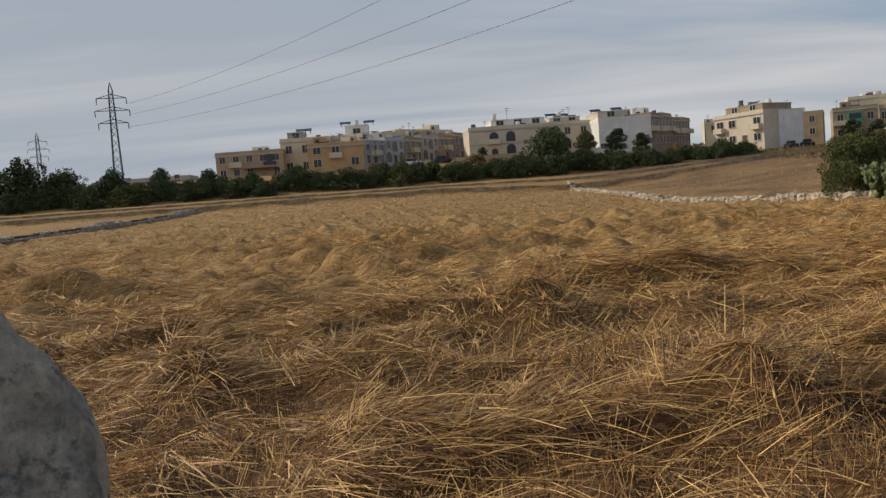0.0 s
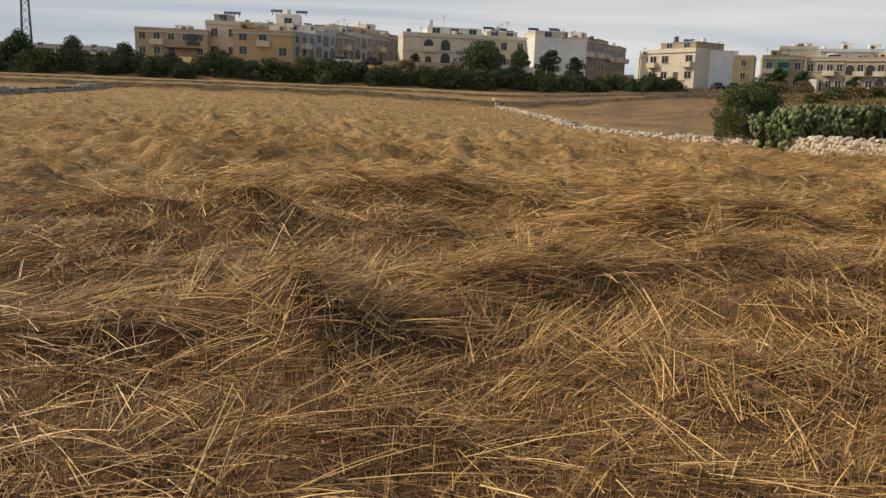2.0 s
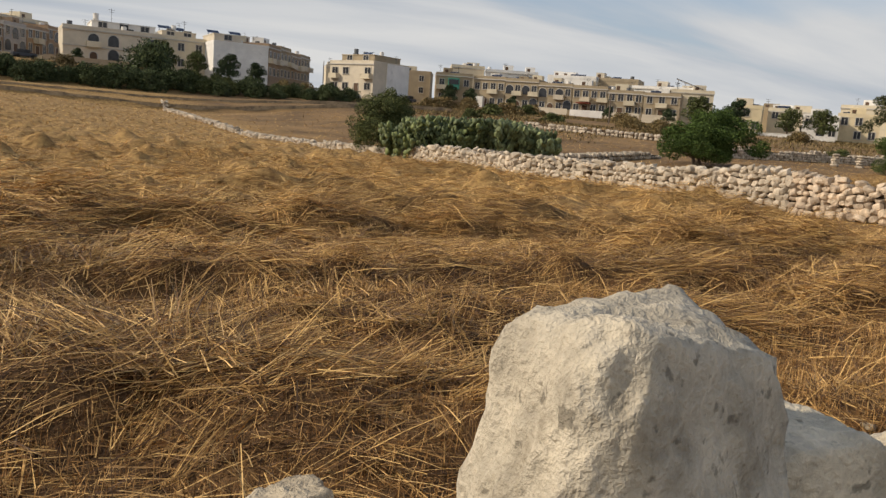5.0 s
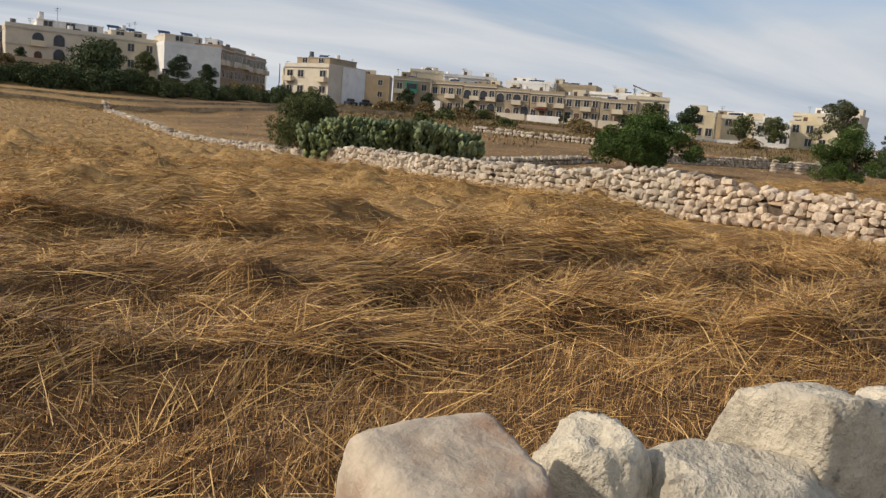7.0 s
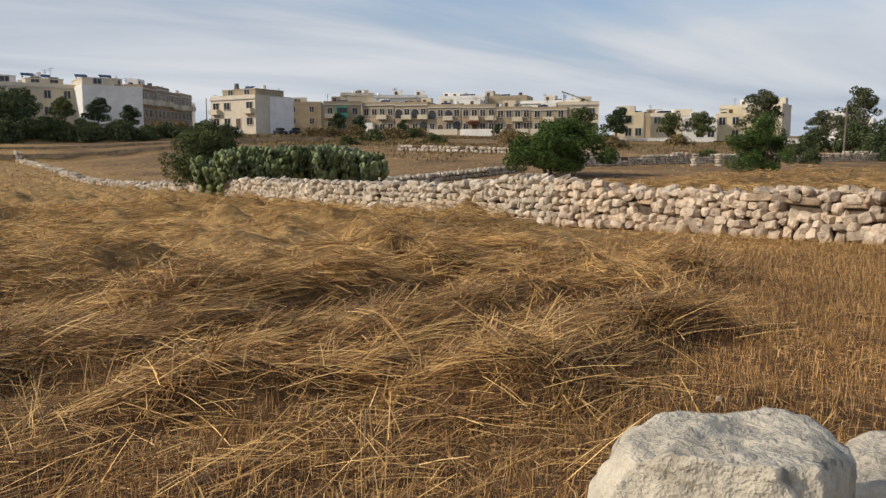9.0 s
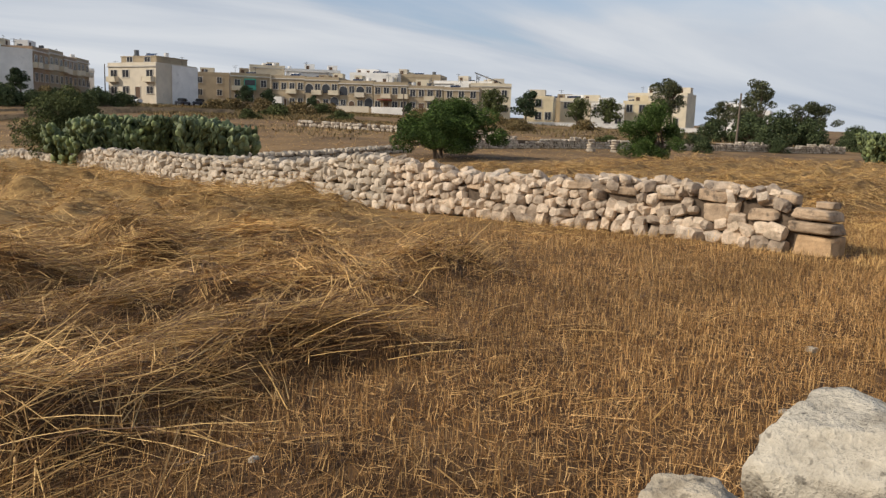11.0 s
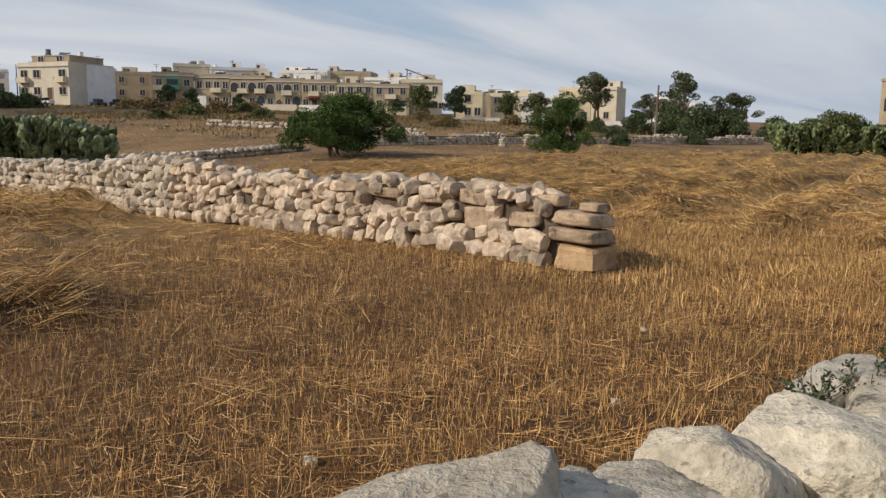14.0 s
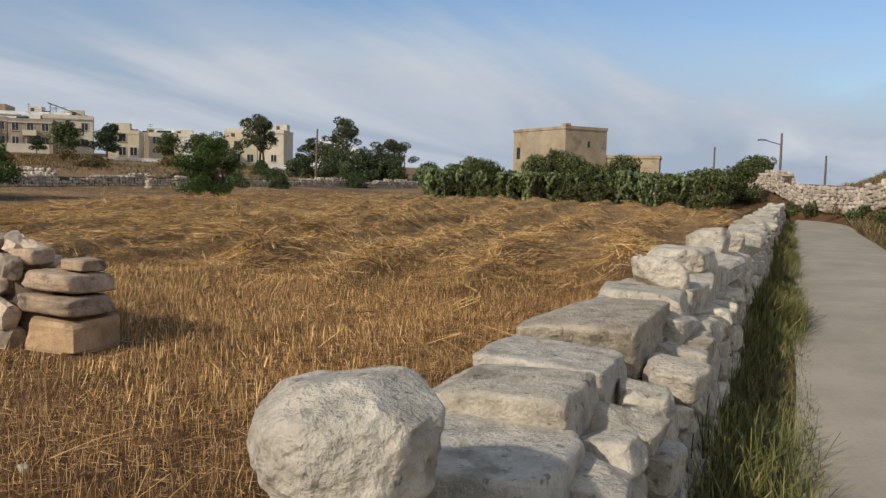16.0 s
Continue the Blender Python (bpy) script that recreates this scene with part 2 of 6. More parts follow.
M["carob"] = leaf_material("carob_leaves", (0.066, 0.102, 0.029))
M["shrub"] = leaf_material("shrub_leaves", (0.072, 0.092, 0.046))
M["olive"] = leaf_material("olive_leaves", (0.095, 0.108, 0.046))
M["gum"] = leaf_material("gum_leaves", (0.085, 0.092, 0.052))
M["pine"] = leaf_material("dark_needles", (0.055, 0.075, 0.042))
M["scrub"] = leaf_material("dry_scrub", (0.190, 0.140, 0.072))
M["pad"] = material("cactus_pad", (0.135, 0.160, 0.075), 0.6, 0.25, 4, 30, 0.2, 0.01, (0.16, 0.15, 0.08), 6, 0.63, "object", 0.35,
                    tint=[(0.6, 0.7, 0.6), (1, 1, 1), (1.25, 1.2, 1.05)], gloss=0.35)
M["pad_far"] = material("cactus_pad_far", (0.115, 0.140, 0.058), 0.6, 0.25, 4, 30, 0.2, 0.01, (0.12, 0.12, 0.05), 6, 0.63, "island", 0.4,
                        tint=[(0.6, 0.7, 0.6), (1, 1, 1), (1.25, 1.2, 1.0)], gloss=0.35)
HOUSE = dict(tan=(0.44, 0.34, 0.23), orange=(0.52, 0.345, 0.175), cream=(0.62, 0.54, 0.40), grey=(0.40, 0.37, 0.34), white=(0.76, 0.73, 0.68),
             brown=(0.34, 0.24, 0.155), sand=(0.36, 0.288, 0.192), pale=(0.60, 0.525, 0.41), lemon=(0.66, 0.55, 0.36), bluegrey=(0.46, 0.47, 0.48))
for key, c in HOUSE.items():
    M[key] = material("plaster_" + key, c, 0.9, 0.12, 0.35, 9, 0.15, 0.02, [v * 0.78 for v in c], 0.5, 0.60)
M["old_stone"] = material("old_farm_stone", (0.38, 0.305, 0.205), 0.95, 0.22, 0.5, 8, 0.5, 0.05, (0.28, 0.205, 0.125), 0.6, 0.55)
M["glass"] = material("dark_window", (0.035, 0.036, 0.040), 0.25, 0.3, 1, 8, 0, gloss=0.5)
M["frame"] = material("window_frame", (0.50, 0.46, 0.40), 0.6, 0.1, 2, 20, 0)
M["brown_wood"] = material("brown_shutter", (0.11, 0.065, 0.04), 0.7, 0.2, 2, 20, 0)
M["green_paint"] = material("green_paint", (0.08, 0.33, 0.24), 0.6, 0.15, 2, 20, 0)
M["red_paint"] = material("dull_red_awning", (0.22, 0.055, 0.035), 0.8, 0.2, 2, 20, 0)
M["panel"] = material("solar_panel", (0.022, 0.025, 0.04), 0.2, 0.2, 2, 20, 0, gloss=0.5)
M["steel"] = material("grey_steel", (0.14, 0.145, 0.15), 0.6, 0.15, 2, 20, 0, metal=0.4)
M["cable"] = material("cable", (0.10, 0.10, 0.105), 0.6, 0.1, 2, 20, 0)
M["pole"] = material("weathered_pole", (0.16, 0.125, 0.095), 0.9, 0.2, 2, 20, 0)
M["car_white"] = material("car_white", (0.7, 0.7, 0.7), 0.3, 0.05, 2, 20, 0, gloss=0.5)
M["car_dark"] = material("car_dark", (0.05, 0.055, 0.07), 0.3, 0.05, 2, 20, 0, gloss=0.5)
M["tyre"] = material("tyre", (0.02, 0.02, 0.02), 0.9, 0.1, 2, 20, 0)
M["grain_dark"] = material("dark_stain", (0.03, 0.028, 0.026), 0.9, 0.3, 8, 40, 0.3, 0.01)


# ---- helpers of this scene ----
def mesh_from(name, verts, faces, mat, smooth=False):
    """A mesh from arrays; faces is an (n, k) array."""
    verts, faces = np.asarray(verts, dtype=np.float32), np.asarray(faces, dtype=np.int32)
    me = bpy.data.meshes.new(name)
    k = faces.shape[1]
    me.vertices.add(len(verts))
    me.vertices.foreach_set("co", verts.ravel())
    me.loops.add(faces.size)
    me.loops.foreach_set("vertex_index", faces.ravel())
    me.polygons.add(len(faces))
    me.polygons.foreach_set("loop_start", np.arange(0, faces.size, k, dtype=np.int32))
    me.polygons.foreach_set("loop_total", np.full(len(faces), k, dtype=np.int32))
    me.polygons.foreach_set("use_smooth", np.full(len(faces), smooth))
    me.update(calc_edges=True)
    me.materials.append(mat)
    return me


def child(name, me, parent, label="", m=None):
    ob = new(name, me)
    ob.parent = parent
    if m is not None:
        ob.matrix_basis = m
    return tagged(ob, label) if label else ob


def part(name, bm, mat, parent, label=""):
    me = bpy.data.meshes.new(name)
    bm.to_mesh(me)
    bm.free()
    me.materials.append(mat)
    return child(name, me, parent, label)


def empty(name, m, label="", category="", group="", kind=""):
    ob = new(name)
    ob.matrix_basis = m
    return tagged(ob, label, category, group, kind)


def add_box(bm, x0, x1, y0, y1, z0, z1):
    bmesh.ops.create_cube(bm, size=1, matrix=Matrix.Translation(((x0 + x1) / 2, (y0 + y1) / 2, (z0 + z1) / 2)) @ Matrix.Diagonal((x1 - x0, y1 - y0, z1 - z0, 1)))
    return bm


def boxed(*boxes):
    bm = bmesh.new()
    for b in boxes:
        add_box(bm, *b)
    return bm


def add_rod(bm, a, b, r0, r1=None, sides=6):
    a, b = Vector(a), Vector(b)
    q = (b - a).to_track_quat("Z", "Y").to_matrix().to_4x4()
    bmesh.ops.create_cone(bm, cap_ends=True, segments=sides, radius1=r0, radius2=r0 if r1 is None else r1, depth=(b - a).length,
                          matrix=Matrix.Translation((a + b) / 2) @ q)
    return bm


def smooth01(a, b, v):
    s = np.clip((v - a) / (b - a), 0, 1)
    return s * s * (3 - 2 * s)


WAVES = np.random.RandomState(11).uniform(-1, 1, (4, 9, 4))


def ripple(x, y, size, k=0):
    """Smooth random height between about -1 and 1 over the plan, with features of that size."""
    out = 0
    for a, b, c, d in WAVES[k]:
        f = 2.2 / size * (0.6 + 0.8 * abs(d))
        n = math.hypot(a, b) + 1e-6
        out = out + np.sin(x * a / n * f + y * b / n * f + c * 9.0 + 1.3 * np.sin((x * b - y * a) / n * f * 0.7 + d * 7))
    return out / 3.4


# ---- the lie of the land ----
def lane(x):
    """The walked line along the lane."""
    x = np.asarray(x, dtype=float)
    q = np.clip(x, -30, 26)
    return 0.98 - 0.110 * q + 0.0020 * q * q - 0.010 * (np.clip(x, 26, 400) - 26) - 0.0012 * (np.clip(x, 50, 400) - 50) ** 1.9


def wall_mid(x):
    return lane(np.minimum(x, 26)) + 0.80 - 0.016 * np.maximum(0, np.asarray(x, dtype=float) - 26)


CROSS_X = 25.35


def cross_line(y):
    """x of the middle of the cross wall at y."""
    return np.interp(y, [4, 60, 80, 125], [25.33, 25.33, 25.0, 25.2])


def land(x, y):
    left = np.interp(y, [-300, 0, 40, 60, 80, 100, 119, 120.2, 126.5, 127.4, 134, 156, 170, 200, 400, 1200],
                     [0, 0, 0, 0.28, 0.72, 1.25, 1.95, 2.75, 3.0, 3.55, 3.85, 8.1, 8.9, 10.0, 14, 24])
    left = left - 0.85 * smooth01(4, 26, x) * np.interp(y, [55, 85, 119, 121, 135], [0, 0.5, 1, 0.6, 0])
    # hollow in the middle of the field, deepest along the cross wall
    hollow = np.interp(y, [-300, 8, 13, 18, 28, 38, 55, 66, 77, 88, 98, 110, 119], [0, 0, -0.14, -0.26, -0.38, -0.46, -0.75, -0.95, -0.85, -0.45, -0.2, 0, 0])
    left = left + hollow * smooth01(-12, 14, x)
    u = y + 0.25 * np.maximum(0, x - 25)
    right = np.interp(u, [-300, 10, 36, 50, 66, 91, 135, 144, 200, 300, 1200], [0, 0, 0.2, 0.3, 0.9, 2.2, 4.4, 4.9, 7.6, 10, 22])
    z = left + (right - left) * smooth01(26, 62, x)
    # bank south of the lane
    z = z + 1.9 * smooth01(0, 5, -(y - lane(x) + 2.5)) * smooth01(24, 44, x)
    z = z + 0.5 * smooth01(0, 9, -(y - lane(x) + 6))
    z = z + 1.0 * smooth01(67, 75, x) * smooth01(0, 3, 4.5 - y)
    # footing of the rubble wall where the lane bends away
    z = z + 0.65 * smooth01(0, 1.6, np.interp(x, [54, 58, 64, 72, 80], [-7.5, -5.6, -3.6, -0.8, 1.4]) + 1.2 - y) * smooth01(48, 56, x)
    return z


# heaps and crests of mown straw: ends in the plan, height; gently sloped to the north-west, steep to the south-east
HEAPS_WEST = [
    (-4.8, 10.4, -3.0, 10.75, 0.26), (-3.2, 7.7, -1.4, 8.3, 0.24), (-2.3, 9.6, 0.4, 10.4, 0.30), (-2.0, 5.4, -0.4, 5.9, 0.20),
    (0.2, 5.8, 1.6, 5.9, 0.34), (1.4, 6.7, 4.6, 7.8, 0.30), (3.6, 13.9, 6.1, 14.5, 0.34), (4.0, 4.8, 6.5, 4.3, 0.18),
    (4.0, 9.1, 6.0, 10.7, 0.30), (6.0, 10.7, 7.5, 10.0, 0.26), (4.8, 7.1, 8.4, 7.4, 0.32), (8.4, 7.4, 9.5, 6.9, 0.28),
    (5.0, 5.5, 7.5, 5.4, 0.24), (7.5, 5.4, 9.7, 4.8, 0.20), (8.4, 10.7, 11.0, 11.2, 0.28),
]
HEAPS_EAST = [
    (10.1, 4.8, 11.9, 5.4, 0.26), (11.9, 5.4, 13.3, 4.9, 0.28), (10.3, 6.6, 12.8, 7.1, 0.32), (13.0, 8.4, 15.4, 8.5, 0.38),
    (10.6, 11.0, 13.7, 13.0, 0.34), (14.2, 4.2, 15.4, 4.95, 0.24), (15.4, 4.95, 16.45, 4.95, 0.36), (15.2, 8.3, 17.3, 9.3, 0.34),
    (17.2, 7.7, 19.5, 7.0, 0.40), (13.2, 6.3, 15.0, 6.6, 0.18), (16.0, 6.6, 17.6, 6.4, 0.20), (17.3, 10.6, 19.6, 10.9, 0.28),
]


def heap(x, y):
    """Height of the single heaps of straw, in metres."""
    x, y = np.broadcast_arrays(np.asarray(x, dtype=float), np.asarray(y, dtype=float))
    out = np.zeros(x.shape)
    near = (x > -6.5) & (x < 21.5) & (y > 2.6) & (y < 16.5)
    if not near.any():
        return out
    px, py = x[near], y[near]
    px, py = px + 0.22 * ripple(px, py, 1.3, 0), py + 0.22 * ripple(px, py, 1.1, 2)
    best = np.zeros(px.shape)
    for x0, y0, x1, y1, h in HEAPS_WEST + HEAPS_EAST:
        dx, dy = x1 - x0, y1 - y0
        t = np.clip(((px - x0) * dx + (py - y0) * dy) / (dx * dx + dy * dy), 0, 1)
        ex, ey = px - x0 - t * dx, py - y0 - t * dy
        w = np.where(0.5 * ex - 0.86 * ey > 0, 0.40, 0.72)
        best = np.maximum(best, 0.62 * h * np.exp(-(ex * ex + ey * ey) / (w * w)))
    out[near] = best * (0.85 + 0.45 * ripple(px, py, 0.6, 1))
    return np.maximum(out, 0)


def hay_cover(x, y):
    """How thickly the mown straw lies: 1 in the swaths, 0 on bare stubble."""
    main = (1 - smooth01(0, 2.2, x - (13.0 + (y - 3) * 0.75) - 0.9 * ripple(x, y, 4, 1))) * smooth01(0.5, 1.6, y - wall_mid(x))
    main = main * (1 - smooth01(-1.5, -0.6, x - cross_line(y))) * (1 - smooth01(115, 119, y))
    main = main * (1 - 0.45 * smooth01(7.5, 9.5, x) * (1 - smooth01(9, 14, y))) * (0.35 + 0.65 * smooth01(1.2, 2.8, y - wall_mid(x)))
    east = smooth01(31, 34, x + 0.3 * y + 1.0 * ripple(x, y, 5, 1)) * smooth01(0.6, 1.8, y) * (1 - smooth01(24, 30, y - 0.1 * x)) * (1 - smooth01(82, 86, x))
    return np.maximum(np.maximum(main, east), np.clip(heap(x, y) / 0.07, 0, 1))


def swath(x, y):
    """Rows of mown straw, heaped unevenly."""
    w = y + 0.095 * x + 0.55 * ripple(x, y, 9, 0) + 0.42 * ripple(x, y, 2.6, 2)
    row = 0.5 + 0.5 * np.cos(w * 2 * math.pi / 2.15 + 2.6)
    e = y * 0.985 - x * 0.17 + 0.7 * ripple(x, y, 14, 3) + 0.22 * ripple(x, y, 2.6, 2)
    row_e = 0.5 + 0.5 * np.cos(e * 2 * math.pi / 2.5)
    pick = smooth01(25, 28, x)
    row = row * (1 - pick) + row_e * pick
    size = np.clip(0.62 + 0.6 * ripple(x, y, 5.5, 1) * (1 - 0.7 * pick) + 0.25 * ripple(x, y, 1.7, 3) + 0.3 * pick, 0.05, 1.25)
    low = 0.40 + 0.60 * smooth01(9, 14, y + 20 * pick)
    return row ** 2.2 * size * low + heap(x, y) / 0.25


def relief(x, y):
    near = np.exp(-np.maximum(0, y - 40) / 45)
    open_field = smooth01(0.35, 0.9, y - wall_mid(x))
    away = smooth01(6, 13, y) * (1 - smooth01(25, 27, x))
    lumps = np.maximum(0, ripple(x, y, 0.9, 0)) ** 1.3 * 0.11 + np.maximum(0, ripple(x, y, 0.55, 1)) ** 1.2 * 0.07
    lumps = lumps * (1 + 0.6 * away) + away * (np.maximum(0, ripple(x * 0.7, y, 1.0, 2)) ** 1.5 * 0.12 + np.maximum(0, ripple(x * 0.6, y, 2.1, 3)) ** 1.5 * 0.07)
    h = hay_cover(x, y) * ((0.27 + 0.06 * smooth01(25, 28, x)) * swath(x, y) + lumps) * (0.15 + 0.85 * near)
    return (h + 0.018 * ripple(x, y, 1.3, 3) + 0.010 * ripple(x, y, 0.45, 2)) * open_field


def height(x, y):
    return land(x, y) + relief(x, y)


# ---- ground ----
xs = np.concatenate([-np.geomspace(42, 900, 36)[::-1], np.arange(-41.6, -9, 0.3), np.arange(-8.8, 33, 0.13), np.arange(33.2, 60, 0.3), np.arange(60, 90, 0.5), np.geomspace(91, 1500, 50)])
ys = np.concatenate([-np.geomspace(4.2, 600, 30)[::-1], np.arange(-4, 14, 0.13), np.arange(14.2, 42, 0.2), np.arange(42.4, 84, 0.4), np.arange(84.6, 140, 0.8), np.geomspace(141, 2500, 50)])
gx, gy = np.meshgrid(xs, ys)
gz = height(gx, gy)
nx, ny = len(xs), len(ys)
ii = np.arange(nx * ny).reshape(ny, nx)
quads = np.stack([ii[:-1, :-1], ii[:-1, 1:], ii[1:, 1:], ii[1:, :-1]], -1).reshape(-1, 4)
ground = tagged(new("ground", mesh_from("ground", np.stack([gx, gy, gz], -1).reshape(-1, 3), quads, M["soil"], True)),
                "dry reddish-brown stubble field soil under mown straw", "field", kind="structure")

# ---- lane ----
rx = np.concatenate([np.arange(-40, 60, 0.5), np.arange(60, 120, 1.0)])
across = np.array([-0.05, -0.6, -1.1, -1.6, -2.1, -2.4])
crown = np.array([0.012, 0.03, 0.045, 0.042, 0.03, 0.010])
edge = 0.035 * ripple(rx, rx * 0.3, 3.0, 1)
rv = np.stack([np.repeat(rx[:, None], 6, 1), lane(rx)[:, None] + across[None] + edge[:, None] * np.array([1, 0, 0, 0, 0, -1])[None],
               np.zeros((len(rx), 6)) + crown[None]], -1)
rv[..., 2] += land(rv[..., 0], np.maximum(rv[..., 1], lane(rv[..., 0]) - 3.3)) * 0 + 0.004
ri = np.arange(len(rx) * 6).reshape(-1, 6)
rq = np.stack([ri[:-1, :-1], ri[:-1, 1:], ri[1:, 1:], ri[1:, :-1]], -1).reshape(-1, 4)[:, ::-1]
tagged(new("road", mesh_from("road", rv.reshape(-1, 3), rq, M["road"], True)), "narrow pale dusty concrete country lane", "road", kind="structure")


# ---- straw ----
def ribbons(name, x, y, lift, ang, pitch, length, width, mat, bend, segments, rs, parent_label):
    """Thin stalks from points on the ground: ang is their way in the plan, pitch how far they rise."""
    n = len(x)
    z = height(x, y) + lift
    d = np.stack([np.cos(ang) * np.cos(pitch), np.sin(ang) * np.cos(pitch), np.sin(pitch)], -1)
    side = np.stack([-np.sin(ang), np.cos(ang), rs.normal(0, 0.5, n)], -1)
    side /= np.linalg.norm(side, axis=1)[:, None]
    p = np.stack([x, y, z], -1)
    rows = []
    for s in range(segments + 1):
        t = s / segments
        c = p + d * (length * t)[:, None]
        c[:, 2] -= bend * length * t * t
        if segments > 1 or t > 0:
            c[:, 2] = np.maximum(c[:, 2], height(c[:, 0], c[:, 1]) + 0.004)
        w = width * (1 - 0.45 * t)
        rows += [c - side * w[:, None] / 2, c + side * w[:, None] / 2]
    verts = np.stack(rows, 1).reshape(-1, 3)
    k = 2 * (segments + 1)
    base = np.arange(n)[:, None] * k
    faces = np.concatenate([base + np.array([[2 * s, 2 * s + 1, 2 * s + 3, 2 * s + 2]]) for s in range(segments)], 0)
    return tagged(new(name, mesh_from(name, verts, faces, mat)), parent_label[0], parent_label[1], kind="stuff")


def swath_way(x, y):
    """The way the mown stalks lie."""
    a = 0.1 + 1.25 * ripple(x, y, 3.2, 2) + 0.45 * ripple(x, y, 1.1, 0)
    return a * (1 - 0.6 * smooth01(25, 28, x)) + smooth01(25, 28, x) * 0.2


def scatter(rs, n, x0, x1, y0, y1, keep):
    x, y = rs.uniform(x0, x1, n), rs.uniform(y0, y1, n)
    y = y + wall_mid(x) * (y0 < 3)
    ok = rs.uniform(0, 1, n) < keep(x, y)
    return x[ok], y[ok]


rs = np.random.RandomState(5)


def off_wall(x, y):
    return (np.abs(x - cross_line(y)) > 0.5) | (y < 4.9)


def wisps(name, count, per, x0, x1, y0, y1, keep, spread, length, width, lift, mat, segments, label, seed):
    """Locks of stalks that lie nearly parallel, piled on the swaths."""
    r2 = np.random.RandomState(seed)
    wx, wy = scatter(r2, count, x0, x1, y0, y1, keep)
    m = len(wx)
    way = swath_way(wx, wy) + r2.normal(0, 0.70, m) + 1.3 * (r2.uniform(0, 1, m) < 0.15)
    rise = r2.normal(0.08, 0.20, m)
    up_by = r2.uniform(0, 1, m) ** 1.6 * lift * (0.25 + np.clip(swath(wx, wy), 0, 1))
    ln = r2.uniform(*length, m)
    tone = r2.randint(max(3, per // 3), per + 1, m)
    idx = np.repeat(np.arange(m), tone)
    k = len(idx)
    side, on = r2.normal(0, spread, k), r2.normal(0, spread * 1.5, k)
    x = wx[idx] - np.sin(way[idx]) * side + np.cos(way[idx]) * on
    y = wy[idx] + np.cos(way[idx]) * side + np.sin(way[idx]) * on
    ok = (y > wall_mid(x) + 0.42) & off_wall(x, y)
    x, y, idx = x[ok], y[ok], idx[ok]
    k = len(x)
    return ribbons(name, x, y, up_by[idx] + r2.uniform(0, 0.025, k), way[idx] + r2.normal(0, 0.17, k), rise[idx] + r2.normal(0, 0.10, k), ln[idx] * r2.uniform(0.7, 1.25, k),
                   r2.uniform(*width, k), mat, 0.10, segments, r2, label)


# lying straw, close to the lane
wisps("mown_straw", 46000, 12, -6, 25, 0.55, 11, lambda x, y: off_wall(x, y) * np.clip(0.012 + hay_cover(x, y) * (0.22 + 0.9 * swath(x, y)), 0, 1) * np.exp(-np.maximum(0, y - 5) / 9), 0.06, (0.20, 0.60), (0.0038, 0.0080),
      0.17, M["straw"], 2, ("loose golden straw lying in mown swaths on the field", "straw"), 71)
# sprung stalks
x, y = scatter(rs, 9000, -6, 31, 0.6, 12, lambda x, y: off_wall(x, y) * hay_cover(x, y))
n = len(x)
ribbons("stray_straw", x, y, 0.02, rs.uniform(0, 6.3, n), np.abs(rs.normal(0.35, 0.3, n)), rs.uniform(0.2, 0.5, n),
        rs.uniform(0.0035, 0.007, n), M["straw"], 0.3, 2, rs, ("single pale straw stalks springing from the mown swaths", "straw"))
# standing stubble
x, y = scatter(rs, 600000, -6, 34, 0.5, 12, lambda x, y: off_wall(x, y) * (1.0 - 0.8 * hay_cover(x, y) * np.clip(swath(x, y) * 2, 0.2, 1)) * np.exp(-np.maximum(0, y - 4) / 7) * (0.45 + 0.55 * (np.cos((y + 0.02 * x) * 2 * math.pi / 0.19) > -0.2)))
n = len(x)
ribbons("stubble", x, y, -0.01, rs.uniform(0, 6.3, n), rs.normal(1.25, 0.30, n), rs.uniform(0.05, 0.14, n), rs.uniform(0.0026, 0.0050, n),
        M["stalk"], 0.0, 1, rs, ("short cut straw stubble standing in the field", "stubble"))
# chaff and broken stalks matted on the soil
x, y = scatter(rs, 290000, -6, 32, 0.5, 10, lambda x, y: off_wall(x, y) * np.exp(-np.maximum(0, y - 3.5) / 6))
n = len(x)
ribbons("chaff", x, y, 0.006, rs.uniform(0, 6.3, n), rs.normal(0.05, 0.12, n), rs.uniform(0.04, 0.16, n), rs.uniform(0.003, 0.0065, n),
        M["stalk"], 0.0, 1, rs, ("matted brown chaff and broken straw on the soil", "chaff"))
# middle distance
wisps("straw_swaths", 85000, 10, -24, 25, 8, 36, lambda x, y: off_wall(x, y) * np.clip(0.1 + hay_cover(x, y) * (0.3 + swath(x, y)), 0, 1) * np.exp(-np.maximum(0, y - 20) / 26), 0.085, (0.12, 0.36), (0.006, 0.013),
      0.24, M["straw_far"], 1, ("golden mown straw in long uneven swaths", "straw"), 72)
wisps("swaths_east", 66000, 11, 26, 80, 1.2, 40, lambda x, y: off_wall(x, y) * np.clip(0.05 + hay_cover(x, y) * (0.03 + 1.4 * swath(x, y) ** 1.3), 0, 1) * np.exp(-np.maximum(0, x - 40) / 22), 0.09, (0.18, 0.5), (0.007, 0.016),
      0.20, M["straw_far"], 1, ("golden mown straw in long uneven swaths east of the cross wall", "straw"), 73)
x, y = scatter(rs, 60000, 24, 40, 2.4, 12, lambda x, y: off_wall(x, y) * (0.35 + 0.65 * hay_cover(x, y)))
n = len(x)
